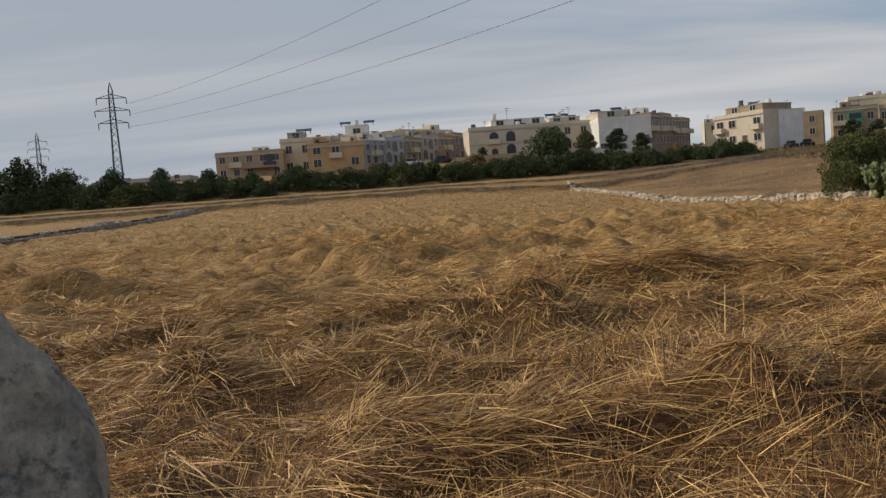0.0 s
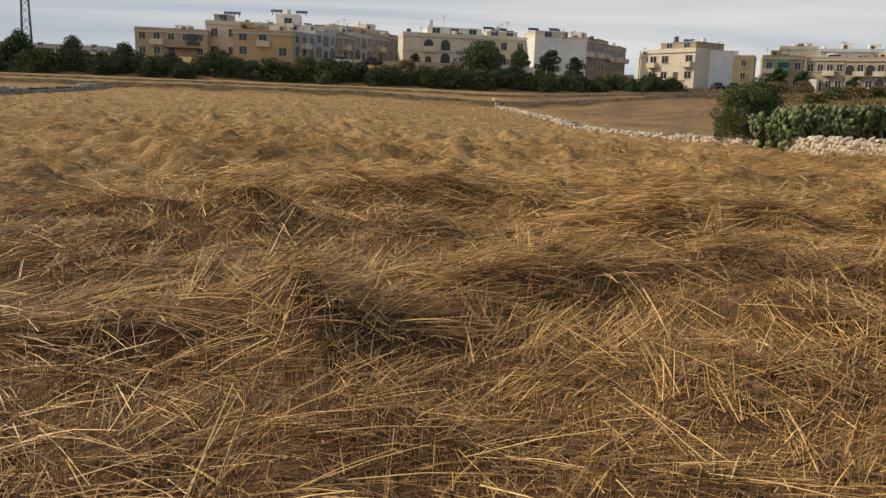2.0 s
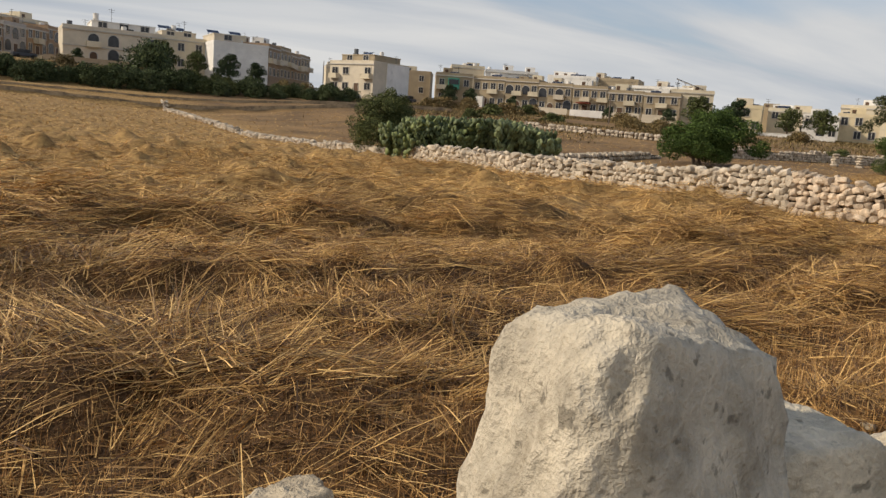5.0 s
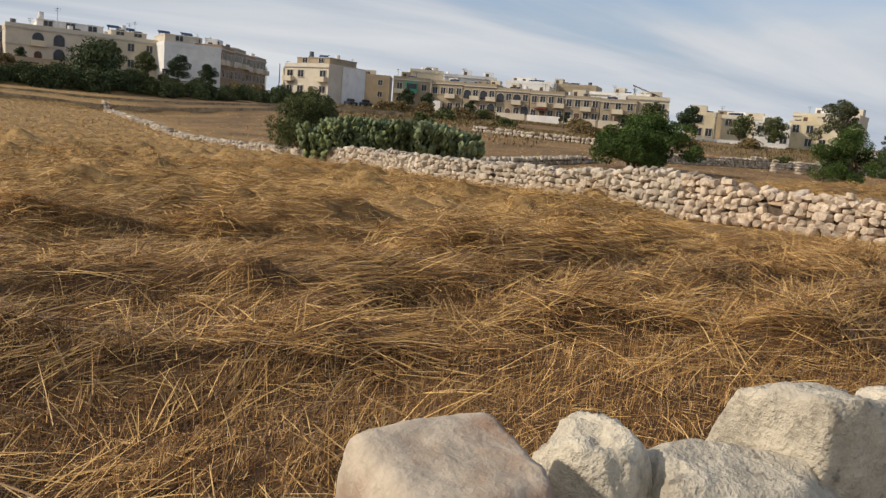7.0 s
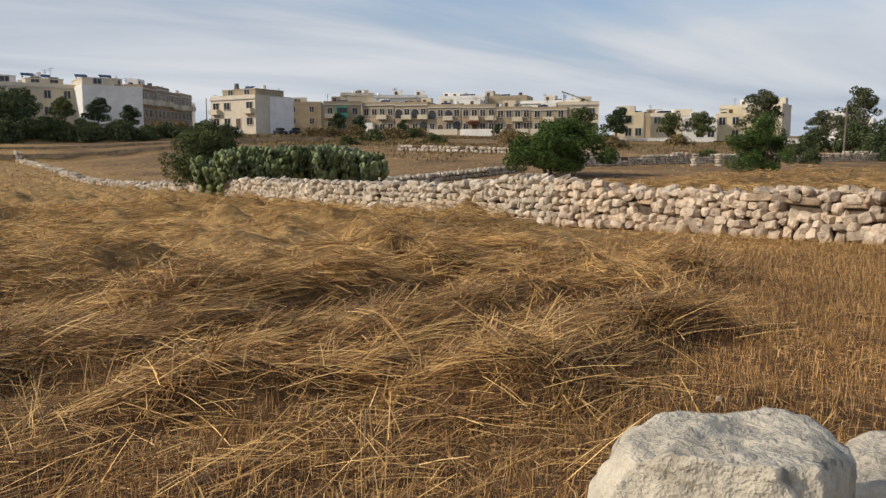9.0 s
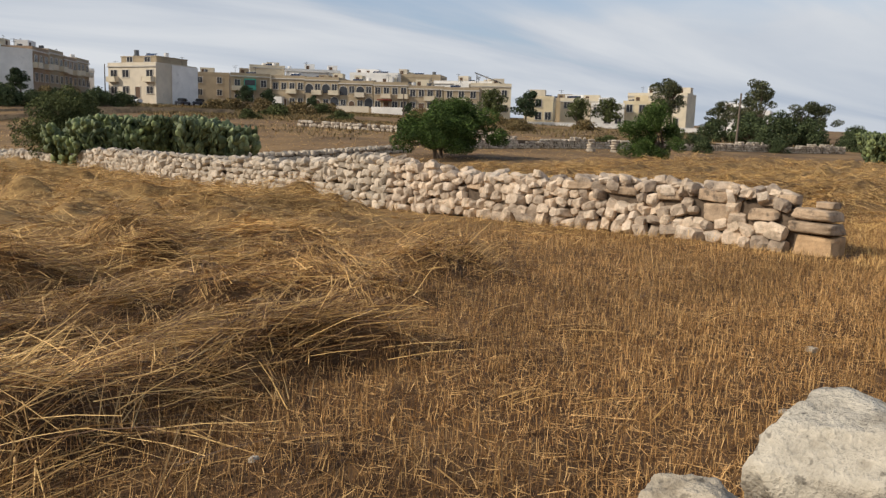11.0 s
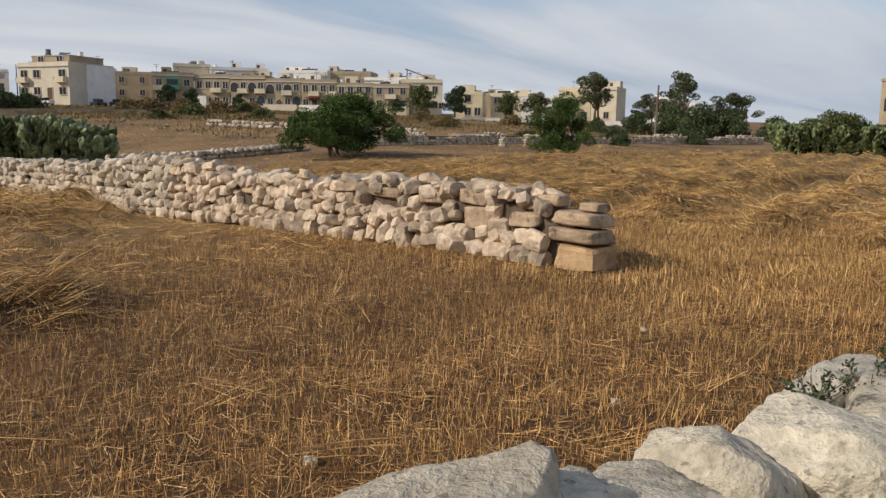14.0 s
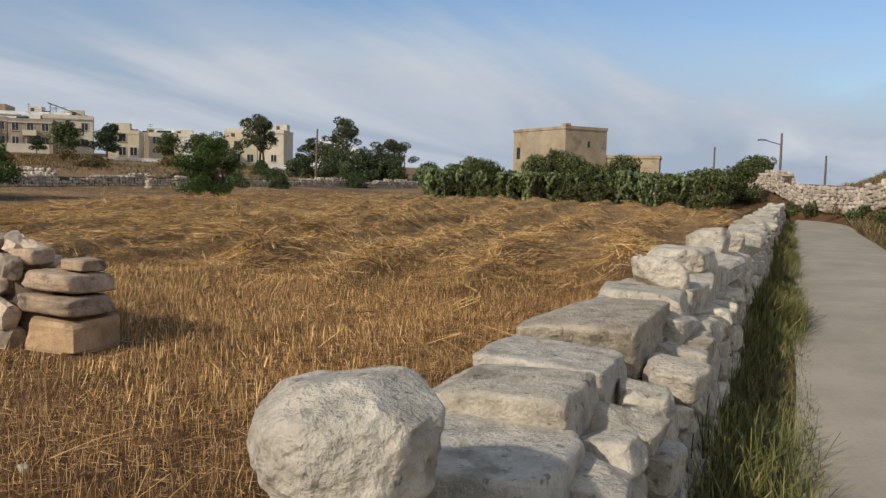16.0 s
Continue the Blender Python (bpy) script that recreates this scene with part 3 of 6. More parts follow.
ribbons("straw_east", x, y, rs.uniform(0, 0.05, n), swath_way(x, y) + rs.normal(0, 0.6, n), np.where(hay_cover(x, y) > 0.5, rs.normal(0.12, 0.2, n), rs.normal(0.95, 0.4, n)), rs.uniform(0.06, 0.16, n),
        rs.uniform(0.004, 0.008, n), M["straw_far"], 0.1, 1, rs, ("golden straw and stubble east of the cross wall", "straw"))
x, y = scatter(rs, 190000, -40, 95, 24, 118, lambda x, y: off_wall(x, y) * np.where(x > 26, 0.35, 1) * np.exp(-np.maximum(0, y - 30) / 50) * (x < 88))
n = len(x)
ribbons("far_straw", x, y, 0.0, rs.uniform(0, 6.3, n), np.abs(rs.normal(0.3, 0.25, n)), rs.uniform(0.25, 0.5, n), rs.uniform(0.012, 0.026, n) * np.clip(y / 40, 1, 2.2),
        M["straw_far"], 0.1, 1, rs, ("far tufts of straw over the pale field", "straw"))
# verge weeds along the lane side of the wall
gxv, off = 17 + 45 * rs.beta(1.0, 1.8, 90000), rs.beta(1.6, 1.3, 90000) * 0.70 - 0.20
keep = rs.uniform(0, 1, len(gxv)) < np.where(gxv < 34, 1, 0.5) * (0.35 + 0.65 * (ripple(gxv, off, 1.2, 1) > -0.1))
gxv, off = gxv[keep], off[keep]
n = len(gxv)
tall = (0.6 + 0.4 * ripple(gxv, off, 1.5, 0)) * np.clip(0.65 + 1.2 * (off + 0.15), 0.35, 1.3)
ribbons("verge_grass", gxv, lane(gxv) + off, -0.02, rs.uniform(0, 6.3, n), np.abs(rs.normal(1.15, 0.28, n)), rs.uniform(0.18, 0.72, n) * tall, rs.uniform(0.003, 0.009, n),
        M["grass"], 0.25, 2, rs, ("green and dry grass growing along the foot of the wall", "grass"))
sx, sy = rs.uniform(55, 165, 110000), rs.uniform(38, 165, 110000)
su = sy + 0.25 * (sx - 25)
keep = (su > 72) & (su < 172) & (ripple(sx, sy, 14, 1) > -0.35) & (rs.uniform(0, 1, len(sx)) < 0.35 + 0.65 * (su > 112))
sx, sy = sx[keep], sy[keep]
n = len(sx)
ribbons("slope_scrub", sx, sy, -0.05, rs.uniform(0, 6.3, n), np.abs(rs.normal(1.0, 0.35, n)), rs.uniform(0.2, 0.7, n), rs.uniform(0.05, 0.16, n),
        M["scrub"], 0.25, 1, rs, ("dry brown scrub on the slope below the terrace", "scrub"))
sx, sy = rs.uniform(34, 90, 60000), rs.uniform(2.4, 10, 60000)
keep = rs.uniform(0, 1, len(sx)) < 0.25 + 0.75 * (ripple(sx, sy, 3, 2) > 0)
sx, sy = sx[keep], lane(sx[keep]) - sy[keep]
n = len(sx)
ribbons("bank_scrub", sx, sy, -0.02, rs.uniform(0, 6.3, n), np.abs(rs.normal(1.0, 0.35, n)), rs.uniform(0.2, 0.85, n), rs.uniform(0.012, 0.035, n),
        M["scrub"], 0.25, 1, rs, ("dry brown and olive scrub on the bank beside the lane", "scrub"))

# ---- stones ----
SHELL = {}


def shell(level):
    """A finely divided cube's corners, on the unit cube, and its triangles."""
    if level not in SHELL:
        bm = bmesh.new()
        bmesh.ops.create_cube(bm, size=2)
        bmesh.ops.subdivide_edges(bm, edges=bm.edges[:], cuts={1: 1, 2: 2, 3: 5, 4: 9, 5: 21, 6: 40}[level], use_grid_fill=True)
        bmesh.ops.triangulate(bm, faces=bm.faces[:])
        bm.verts.ensure_lookup_table()
        SHELL[level] = (np.array([v.co[:] for v in bm.verts]), np.array([[v.index for v in f.verts] for f in bm.faces]))
        bm.free()
    return SHELL[level]


def ico(level):
    bm = bmesh.new()
    bmesh.ops.create_icosphere(bm, subdivisions=level, radius=1)
    bm.verts.ensure_lookup_table()
    out = (np.array([v.co[:] for v in bm.verts]), np.array([[v.index for v in f.verts] for f in bm.faces]))
    bm.free()
    return out


def rock(name, seed, level, mat, square=4.0, cuts=7, rough=0.05, reach=(0.72, 0.93), flat=False, chips=0):
    """A stone of about unit half-size: squared, broken along random planes, then weathered."""
    r = np.random.RandomState(seed)
    c, f = shell(level)
    v = c / np.linalg.norm(c, axis=1, keepdims=True)
    p = v / (np.abs(v) ** square).sum(1, keepdims=True) ** (1 / square)
    for _ in range(cuts):
        nrm = r.normal(0, 1, 3)
        nrm /= np.linalg.norm(nrm)
        far = (p @ nrm).max()
        over = np.maximum(0, p @ nrm - far * r.uniform(*reach))
        p = p - over[:, None] * nrm
    if level > 2:
        for size, amount in ((0.9, rough), (0.42, rough * 0.9), (0.2, rough * 0.6), (0.1, rough * 0.4)):
            o = r.uniform(-50, 50, 3)
            h = np.array([noise.noise(Vector(q / size + o)) for q in p])
            p = p + v * (h * amount)[:, None]
        # fresh chips with crisp edges
        for _ in range(chips):
            nrm = r.normal(0, 1, 3)
            nrm /= np.linalg.norm(nrm)
            over = np.maximum(0, p @ nrm - (p @ nrm).max() * r.uniform(0.80, 0.95))
            p = p - over[:, None] * nrm * 0.9
    else:
        p = p * (1 + r.uniform(-rough, rough, (len(p), 1)))
    p = p / np.abs(p).max(0)
    return mesh_from(name, p, f, mat, level > 2 and not flat)


def hewn(name, seed, mat, square=16.0, skew=0.2, cuts=5, reach=(0.74, 0.94), rough=0.03, chips=9, level=5):
    """An angular quarry stone of unit half-size: a skewed block, split along planes, chipped and weathered."""
    r = np.random.RandomState(seed)
    c, f = shell(level)
    v = c / np.linalg.norm(c, axis=1, keepdims=True)
    p = v / (np.abs(v) ** square).sum(1, keepdims=True) ** (1 / square)
    move = r.uniform(-skew, skew, (2, 2, 2, 3))
    u = (p + 1) / 2
    shift = np.zeros_like(p)
    for i, j, k in itertools.product((0, 1), repeat=3):
        w = (u[:, 0] if i else 1 - u[:, 0]) * (u[:, 1] if j else 1 - u[:, 1]) * (u[:, 2] if k else 1 - u[:, 2])
        shift += w[:, None] * move[i, j, k]
    p = p + shift
    for n in range(cuts + chips):
        nrm = r.normal(0, 1, 3)
        nrm /= np.linalg.norm(nrm)
        far = (p @ nrm).max()
        over = np.maximum(0, p @ nrm - far * (r.uniform(*reach) if n < cuts else r.uniform(0.90, 0.97)))
        p = p - over[:, None] * nrm
    for size, amount in ((0.8, rough), (0.35, rough * 0.8), (0.16, rough * 0.6), (0.07, rough * 0.4)):
        o = r.uniform(-50, 50, 3)
        h = np.array([noise.noise(Vector(q / size + o)) for q in p])
        p = p + v * (h * amount)[:, None]
    p = p / np.abs(p).max(0)
    return mesh_from(name, p, f, mat, True)


FINE = [hewn("stone", 100 + i, M["stone"], (9.0, 14.0, 7.0)[i % 3], 0.30, 6 + i % 3, (0.60, 0.90), 0.065, 14) for i in range(14)]
SLAB = [hewn("stone", 150 + i, M["stone"], (22.0, 30.0, 18.0)[i % 3], 0.17, 2 + i % 3, (0.80, 0.95), 0.034, 9) for i in range(12)]
MIDDLE = [hewn("stone", 200 + i, M["stone"], (14.0, 9.0, 18.0)[i % 3], 0.26, 4, (0.66, 0.92), 0.05, 5, 4) for i in range(12)]
ROUGH = [rock("stone", 300 + i, 2, M["rubble"], (9.0, 4.0, 6.0)[i % 3], 4, 0.07) for i in range(22)]
BLOCKY = [hewn("stone", 400 + i, M["block"], 16.0, 0.16, 2, (0.82, 0.95), 0.05, 6, 4) for i in range(6)]


def stone_at(parent, me, c, size, turn=(0, 0, 0), name="stone", label=""):
    m = pose(*c, *turn) @ Matrix.Diagonal((size[0] / 2, size[1] / 2, size[2] / 2, 1))
    return child(name, me, parent, label, m)


# ---- the lane's dry-stone wall ----
lane_wall = empty("wall_lane", Matrix(), "dry-stone field wall of pale limestone slabs and boulders beside the lane", "stone wall", kind="structure")
cxs = np.arange(-12, 75, 0.4)
prof = np.array([(-0.27, 0.0), (-0.22, 0.62), (0.22, 0.62), (0.29, 0.0)])
cv = np.stack([np.repeat(cxs[:, None], 4, 1), wall_mid(cxs)[:, None] + prof[None, :, 0], np.zeros((len(cxs), 4)) + prof[None, :, 1] - 0.02], -1)
ci = np.arange(len(cxs) * 4).reshape(-1, 4)
cq = np.stack([ci[:-1, :-1], ci[:-1, 1:], ci[1:, 1:], ci[1:, :-1]], -1).reshape(-1, 4)[:, ::-1]
# smooth filler, dark so the open joints look shaded
child("rubble_core", mesh_from("rubble_core", cv.reshape(-1, 3), cq, M["core"]), lane_wall, "dark wall core coloured for the shade in gaps between stones")
r = random.Random(21)


def wall_yaw(x):
    return math.degrees(math.atan2(float(wall_mid(x + 0.5) - wall_mid(x - 0.5)), 1.0))


# stones set by hand: x, across the wall (+ to the field), top, length, depth, height, turn, lean
GREY_STONE = rock("stone", 77, 5, M["stone_grey"], 3.0, 5, 0.09)
RUDDY_STONE = hewn("stone", 141, M["stone_ruddy"], 12.0, 0.2, 3, (0.8, 0.95), 0.03)
CAPS_WEST = [
    (2.70, 0.28, 1.04, 0.20, 0.26, 0.42, 10, 3), (4.12, 0.28, 1.01, 0.24, 0.28, 0.40, 12, 4), (4.53, 0.30, 0.96, 0.12, 0.20, 0.24, 12, 4), (4.85, 0.16, 0.82, 0.26, 0.28, 0.24, -20, 5), (5.13, 0.30, 0.97, 0.20, 0.22, 0.34, 8, 4),
    (5.22, 0.06, 0.96, 0.22, 0.26, 0.30, 15, -6), (5.74, 0.17, 1.32, 0.66, 0.46, 0.80, 12, 4), (6.22, 0.26, 1.06, 0.46, 0.36, 0.40, -10, 4),
    (6.65, 0.24, 1.04, 0.38, 0.36, 0.34, 20, 4), (7.30, 0.26, 1.00, 0.36, 0.34, 0.28, 12, 6), (8.05, 0.24, 1.02, 0.30, 0.40, 0.34, 14, 4),
]
CAPS_MIDDLE = [
    (8.76, 0.30, 1.07, 0.19, 0.26, 0.32, 20, -8), (8.95, 0.15, 1.08, 0.44, 0.34, 0.38, -12, 6), (9.28, 0.27, 1.145, 0.39, 0.36, 0.44, 5, 4), (9.62, 0.25, 1.07, 0.32, 0.34, 0.36, 12, 6),
    (9.84, 0.12, 1.13, 0.40, 0.36, 0.52, 40, 8), (10.06, 0.28, 1.07, 0.30, 0.36, 0.42, -10, 5), (10.30, 0.30, 1.09, 0.34, 0.32, 0.40, 25, -12), (10.50, 0.24, 1.07, 0.38, 0.34, 0.26, 8, -8),
    (10.20, -0.02, 1.05, 0.18, 0.22, 0.28, 30, 8), (10.42, 0.00, 1.06, 0.22, 0.22, 0.26, -15, 4), (11.10, 0.22, 1.14, 0.66, 0.50, 0.36, 4, -3), (11.52, 0.22, 1.23, 0.44, 0.42, 0.58, 30, 6),
]
CAPS_EAST = [
    (12.1, 0.24, 1.04, 0.46, 0.42, 0.36, 12, 4), (12.7, 0.20, 1.00, 0.40, 0.40, 0.34, -14, 4), (13.24, 0.20, 1.20, 0.28, 0.32, 0.64, 20, 6), (14.68, 0.28, 0.89, 0.22, 0.30, 0.30, 10, 4),
    (15.22, 0.20, 0.99, 0.54, 0.46, 0.42, 8, 5), (15.84, 0.30, 0.74, 0.26, 0.28, 0.22, 15, -6), (16.18, 0.25, 0.82, 0.30, 0.34, 0.26, -10, 5), (16.46, 0.28, 0.81, 0.26, 0.30, 0.26, 22, 6),
    (16.98, 0.20, 0.82, 0.88, 0.50, 0.26, -3, 2), (17.62, 0.24, 0.87, 0.50, 0.40, 0.34, 12, 4), (17.68, 0.02, 0.97, 0.40, 0.28, 0.48, 25, 5), (18.16, 0.30, 0.96, 0.80, 0.40, 0.36, 4, -4),
]
CAPS_LANE = [
    (18.10, 0.00, 0.90, 0.50, 0.34, 0.32, -5, 2), (18.57, 0.22, 0.91, 0.40, 0.36, 0.38, 10, 4), (18.88, 0.22, 0.84, 0.36, 0.40, 0.34, -6, 3), (19.20, 0.22, 0.84, 0.34, 0.40, 0.34, 5, -3),
    (19.55, 0.10, 0.86, 0.50, 0.46, 0.36, 8, 4), (19.95, 0.00, 0.86, 0.50, 0.42, 0.42, 15, 6), (20.12, 0.32, 0.83, 0.76, 0.36, 0.30, 3, -2),
]
BLOCKS = [
    (20.93, 0.10, 0.77, 1.00, 0.68, 0.32, 3, 1), (21.68, 0.12, 0.765, 0.54, 0.70, 0.32, -4, 1), (22.32, 0.10, 0.75, 0.66, 0.62, 0.34, 4, 2), (22.90, 0.18, 0.83, 0.52, 0.62, 0.34, -3, -2),
    (23.54, 0.20, 0.81, 0.66, 0.64, 0.30, 3, 2), (24.42, 0.20, 0.89, 0.98, 0.68, 0.38, -3, -1), (25.30, 0.10, 0.92, 0.66, 0.66, 0.40, 5, 2), (26.05, 0.12, 0.86, 0.62, 0.64, 0.34, -4, 1),
    (26.75, 0.08, 0.88, 0.70, 0.62, 0.36, 3, -2), (27.5, 0.06, 0.90, 0.72, 0.62, 0.36, -2, 2),
]
CAPS = CAPS_WEST + CAPS_MIDDLE + CAPS_EAST + CAPS_LANE + BLOCKS
taken = [(c[0] - c[3] / 2, c[0] + c[3] / 2) for c in CAPS]
places = [(GREY_STONE, (-2.065, 0.02, 1.49, 0.53, 0.46, 0.76, 30, 8)), (RUDDY_STONE, (8.41, 0.24, 1.10, 0.27, 0.32, 0.40, 6, 3))]
places += [((SLAB if c in BLOCKS else FINE)[i % 12], c) for i, c in enumerate(CAPS)]
taken.append((8.25, 8.57))
for me, (cx0, ac, top, ln, dp, hg, tw, lean) in places:
    hg = max(hg, top - 0.62)
    stone_at(lane_wall, me, (cx0, float(wall_mid(cx0)) + ac, top - hg / 2), (ln * 1.05, dp, hg), (lean, 0.6 * lean, wall_yaw(cx0) + tw))

# cap course
sx0 = -6.0
while sx0 < 62:
    ln = r.uniform(0.15, 0.36) if sx0 < 19.8 else r.uniform(0.34, 0.72) if sx0 < 30 else r.uniform(0.45, 0.9)
    mid = sx0 + ln / 2
    if not any(a < mid < b for a, b in taken):
        close = -6 < mid < 29
        top = float(np.interp(mid, [-6, 1, 2.5, 4, 5.5, 7, 10, 12, 15, 17, 19, 22, 26, 60], [0.7, 0.70, 0.74, 0.78, 0.80, 0.90, 0.94, 0.88, 0.77, 0.74, 0.74, 0.78, 0.85, 0.9])) + r.uniform(-0.09, 0.06)
        two = r.random() < (0.85 if mid < 19.8 else 0.5)
        for k in range(2 if two else 1):
            dp = r.uniform(0.32, 0.42) if two else r.uniform(0.55, 0.72)
            ac = (0.24 if k else -0.14) if two else r.uniform(-0.03, 0.05)
            hg = r.uniform(0.16, 0.28)
            me = r.choice(FINE if mid < 19.5 else SLAB) if close else r.choice(MIDDLE)
            stone_at(lane_wall, me, (mid + r.uniform(-0.05, 0.05), float(wall_mid(mid)) + ac, top - hg / 2 + r.uniform(-0.03, 0.03)), (ln * 1.06, dp, hg),
                     (r.uniform(-13, 13), r.uniform(-13, 13), wall_yaw(mid) + r.uniform(-24, 24) + r.choice([0, 180])))
    sx0 += ln * 0.93

# small rubble wedged between the stones on top
for _ in range(150):
    px = r.uniform(2.5, 19.6)
    size = r.uniform(0.07, 0.17)
    base_top = float(np.interp(px, [1, 2.5, 4, 5.5, 7, 10, 12, 15, 17, 19], [0.70, 0.74, 0.78, 0.80, 0.90, 0.94, 0.88, 0.77, 0.74, 0.74]))
    stone_at(lane_wall, r.choice(MIDDLE), (px, float(wall_mid(px)) + r.uniform(-0.25, 0.45), base_top + r.uniform(-0.15, -0.06)), (size * r.uniform(1, 1.6), size, size * r.uniform(0.6, 1)),
             (r.uniform(-30, 30), r.uniform(-30, 30), r.uniform(0, 360)))

# face towards the lane
for row, (z, hgt) in enumerate(((0.10, 0.24), (0.29, 0.22), (0.47, 0.20), (0.60, 0.16))):
    fx = 16.5 + 0.1 * row
    while fx < 60:
        ln = r.uniform(0.16, 0.36) * (1 if fx < 32 else 1.6)
        h = hgt * r.uniform(0.75, 1.2)
        me = r.choice(MIDDLE)
        stone_at(lane_wall, me, (fx + ln / 2, float(wall_mid(fx)) - 0.27 + 0.012 * row + r.uniform(-0.03, 0.03), z + r.uniform(-0.03, 0.03)), (ln * 0.97, r.uniform(0.22, 0.34), h),
                 (r.uniform(-10, 10), r.uniform(-12, 12), wall_yaw(fx) + r.uniform(-15, 15)))
        fx += ln
# loose stones on top of the wall: x, across, top, length, depth, height, turn, mesh
LOOSE = [
    (21.68, 0.165, 1.125, 0.57, 0.48, 0.37, 25, 0, "large rounded pale boulder lying on top of the wall"),
    (20.79, 0.15, 0.885, 0.19, 0.20, 0.15, 30, 5, "small white stone resting on a wall slab"),
    (26.0, 0.10, 1.06, 0.42, 0.42, 0.24, 10, 1, "squat grey limestone boulder on top of the wall"),
    (27.0, 0.08, 1.08, 0.72, 0.5, 0.26, -8, 2, "flat pale stone on top of the wall"),
    (28.9, 0.05, 1.16, 0.70, 0.46, 0.34, 5, 3, "blocky pale stone with dark stain on the wall"),
    (29.9, -0.04, 1.04, 0.55, 0.46, 0.24, 5, 4, "pale stone on top of the wall"),
]
for lx, ac, top, ln, dp, hg, tw, which, label in LOOSE:
    me = rock("boulder", 500, 6, M["stone"], 2.2, 9, 0.055, (0.84, 0.96), chips=6) if which == 0 else hewn("boulder", 500 + which, M["stone"], 7.0, 0.25, 5, (0.68, 0.92), 0.06)
    ob = new("boulder", me)
    ob.matrix_basis = pose(lx, float(wall_mid(lx)) + ac, top - hg / 2, 0, 4, wall_yaw(lx) + tw) @ Matrix.Diagonal((ln / 2, dp / 2, hg / 2, 1))
    tagged(ob, label, "boulder", "loose stones on the lane wall")

# ---- the cross wall ----
cross = empty("wall_cross", Matrix(), "weathered dry-stone rubble wall crossing the field", "stone wall", kind="structure")
cys = np.concatenate([np.arange(5.5, 40, 0.5), np.arange(40, 122, 1.0)])


def cross_top(y):
    """Height of the cross wall above its ground."""
    return float(np.interp(y, [5.2, 6.2, 9, 12, 14, 17.5, 19.5, 24, 29, 37, 41, 44, 55, 57, 59, 66, 75, 77, 79, 90, 121], [0.62, 0.84, 0.88, 0.86, 0.98, 1.24, 1.02, 0.94, 0.92, 0.96, 0.86, 0.5, 0.45, 0.15, 0.45, 0.4, 0.4, 0.12, 0.4, 0.35, 0.3]))


prof = np.array([(-0.18, -0.1), (-0.13, 0.86), (0.18, 0.86), (0.26, -0.1)])
tops = np.array([cross_top(v) for v in cys])
base_z = land(cross_line(cys), cys)
cv = np.stack([cross_line(cys)[:, None] + prof[None, :, 0], np.repeat(cys[:, None], 4, 1), base_z[:, None] + prof[None, :, 1] * tops[:, None]], -1)
ci = np.arange(len(cys) * 4).reshape(-1, 4)
cq = np.stack([ci[:-1, :-1], ci[:-1, 1:], ci[1:, 1:], ci[1:, :-1]], -1).reshape(-1, 4)
# same dark filler: shade of the gaps put into its colour
child("rubble_core", mesh_from("rubble_core", cv.reshape(-1, 3), cq, M["core"]), cross, "dark wall core coloured for the shade in gaps between stones")

# squared quoins and blocks at the broken end: y, height of middle, across, length, depth, height, mesh
QUOINS = [(5.44, 0.14, 0.0, 0.58, 0.60, 0.32, "o"), (5.50, 0.40, 0.0, 0.74, 0.62, 0.19, 0), (5.52, 0.60, 0.02, 0.64, 0.58, 0.20, 1), (5.40, 0.75, 0.1, 0.3, 0.32, 0.12, 3), (6.25, 0.55, -0.05, 0.56, 0.46, 0.20, 2),
          (6.15, 0.74, 0.0, 0.44, 0.42, 0.16, 3), (7.05, 0.50, -0.12, 0.52, 0.36, 0.34, 4), (7.15, 0.78, -0.06, 0.66, 0.44, 0.22, 5), (8.0, 0.72, -0.08, 0.5, 0.4, 0.2, 0),
          (9.0, 0.74, -0.06, 0.8, 0.45, 0.18, 1), (10.0, 0.76, -0.06, 0.85, 0.45, 0.15, 2), (12.9, 0.60, -0.1, 0.55, 0.4, 0.25, 3), (5.95, 0.80, 0.02, 0.3, 0.32, 0.17, 4)]
for qy, qz, ac, ln, dp, hg, which in QUOINS:
    me = BLOCKY[which] if which != "o" else rock("stone", 90, 3, M["ochre"], 18.0, 4, 0.03, (0.8, 0.95), True)
    stone_at(cross, me, (CROSS_X + ac, qy, qz), (dp, ln, hg), (r.uniform(-3, 3), r.uniform(-3, 3), r.uniform(-4, 4)))
pieces = []
for course in range(7):
    sy0 = 5.75 + 0.12 * course if course else 5.8
    while sy0 < 121:
        top = cross_top(sy0)
        z = 0.10 + course * 0.185
        grow = 1 if sy0 < 24 else 1.35 if sy0 < 50 else 2.0
        ln = r.uniform(0.15, 0.34) * grow * (1.15 if course == 0 else 1)
        hg = r.uniform(0.13, 0.27) * (1 if sy0 < 30 else 1.2) * (1.2 if course == 0 else 1)
        if z < top + 0.02 and not any(abs(sy0 + ln / 2 - q[0]) < q[3] / 2 and abs(z - q[1]) < q[5] / 2 + 0.02 for q in QUOINS):
            pieces.append((sy0 + ln / 2, z + r.uniform(-0.04, 0.04), -0.24 + 0.02 * course + r.uniform(-0.07, 0.07), ln * 0.99, r.uniform(0.22, 0.36), hg))
        sy0 += ln
sy0 = 6.0
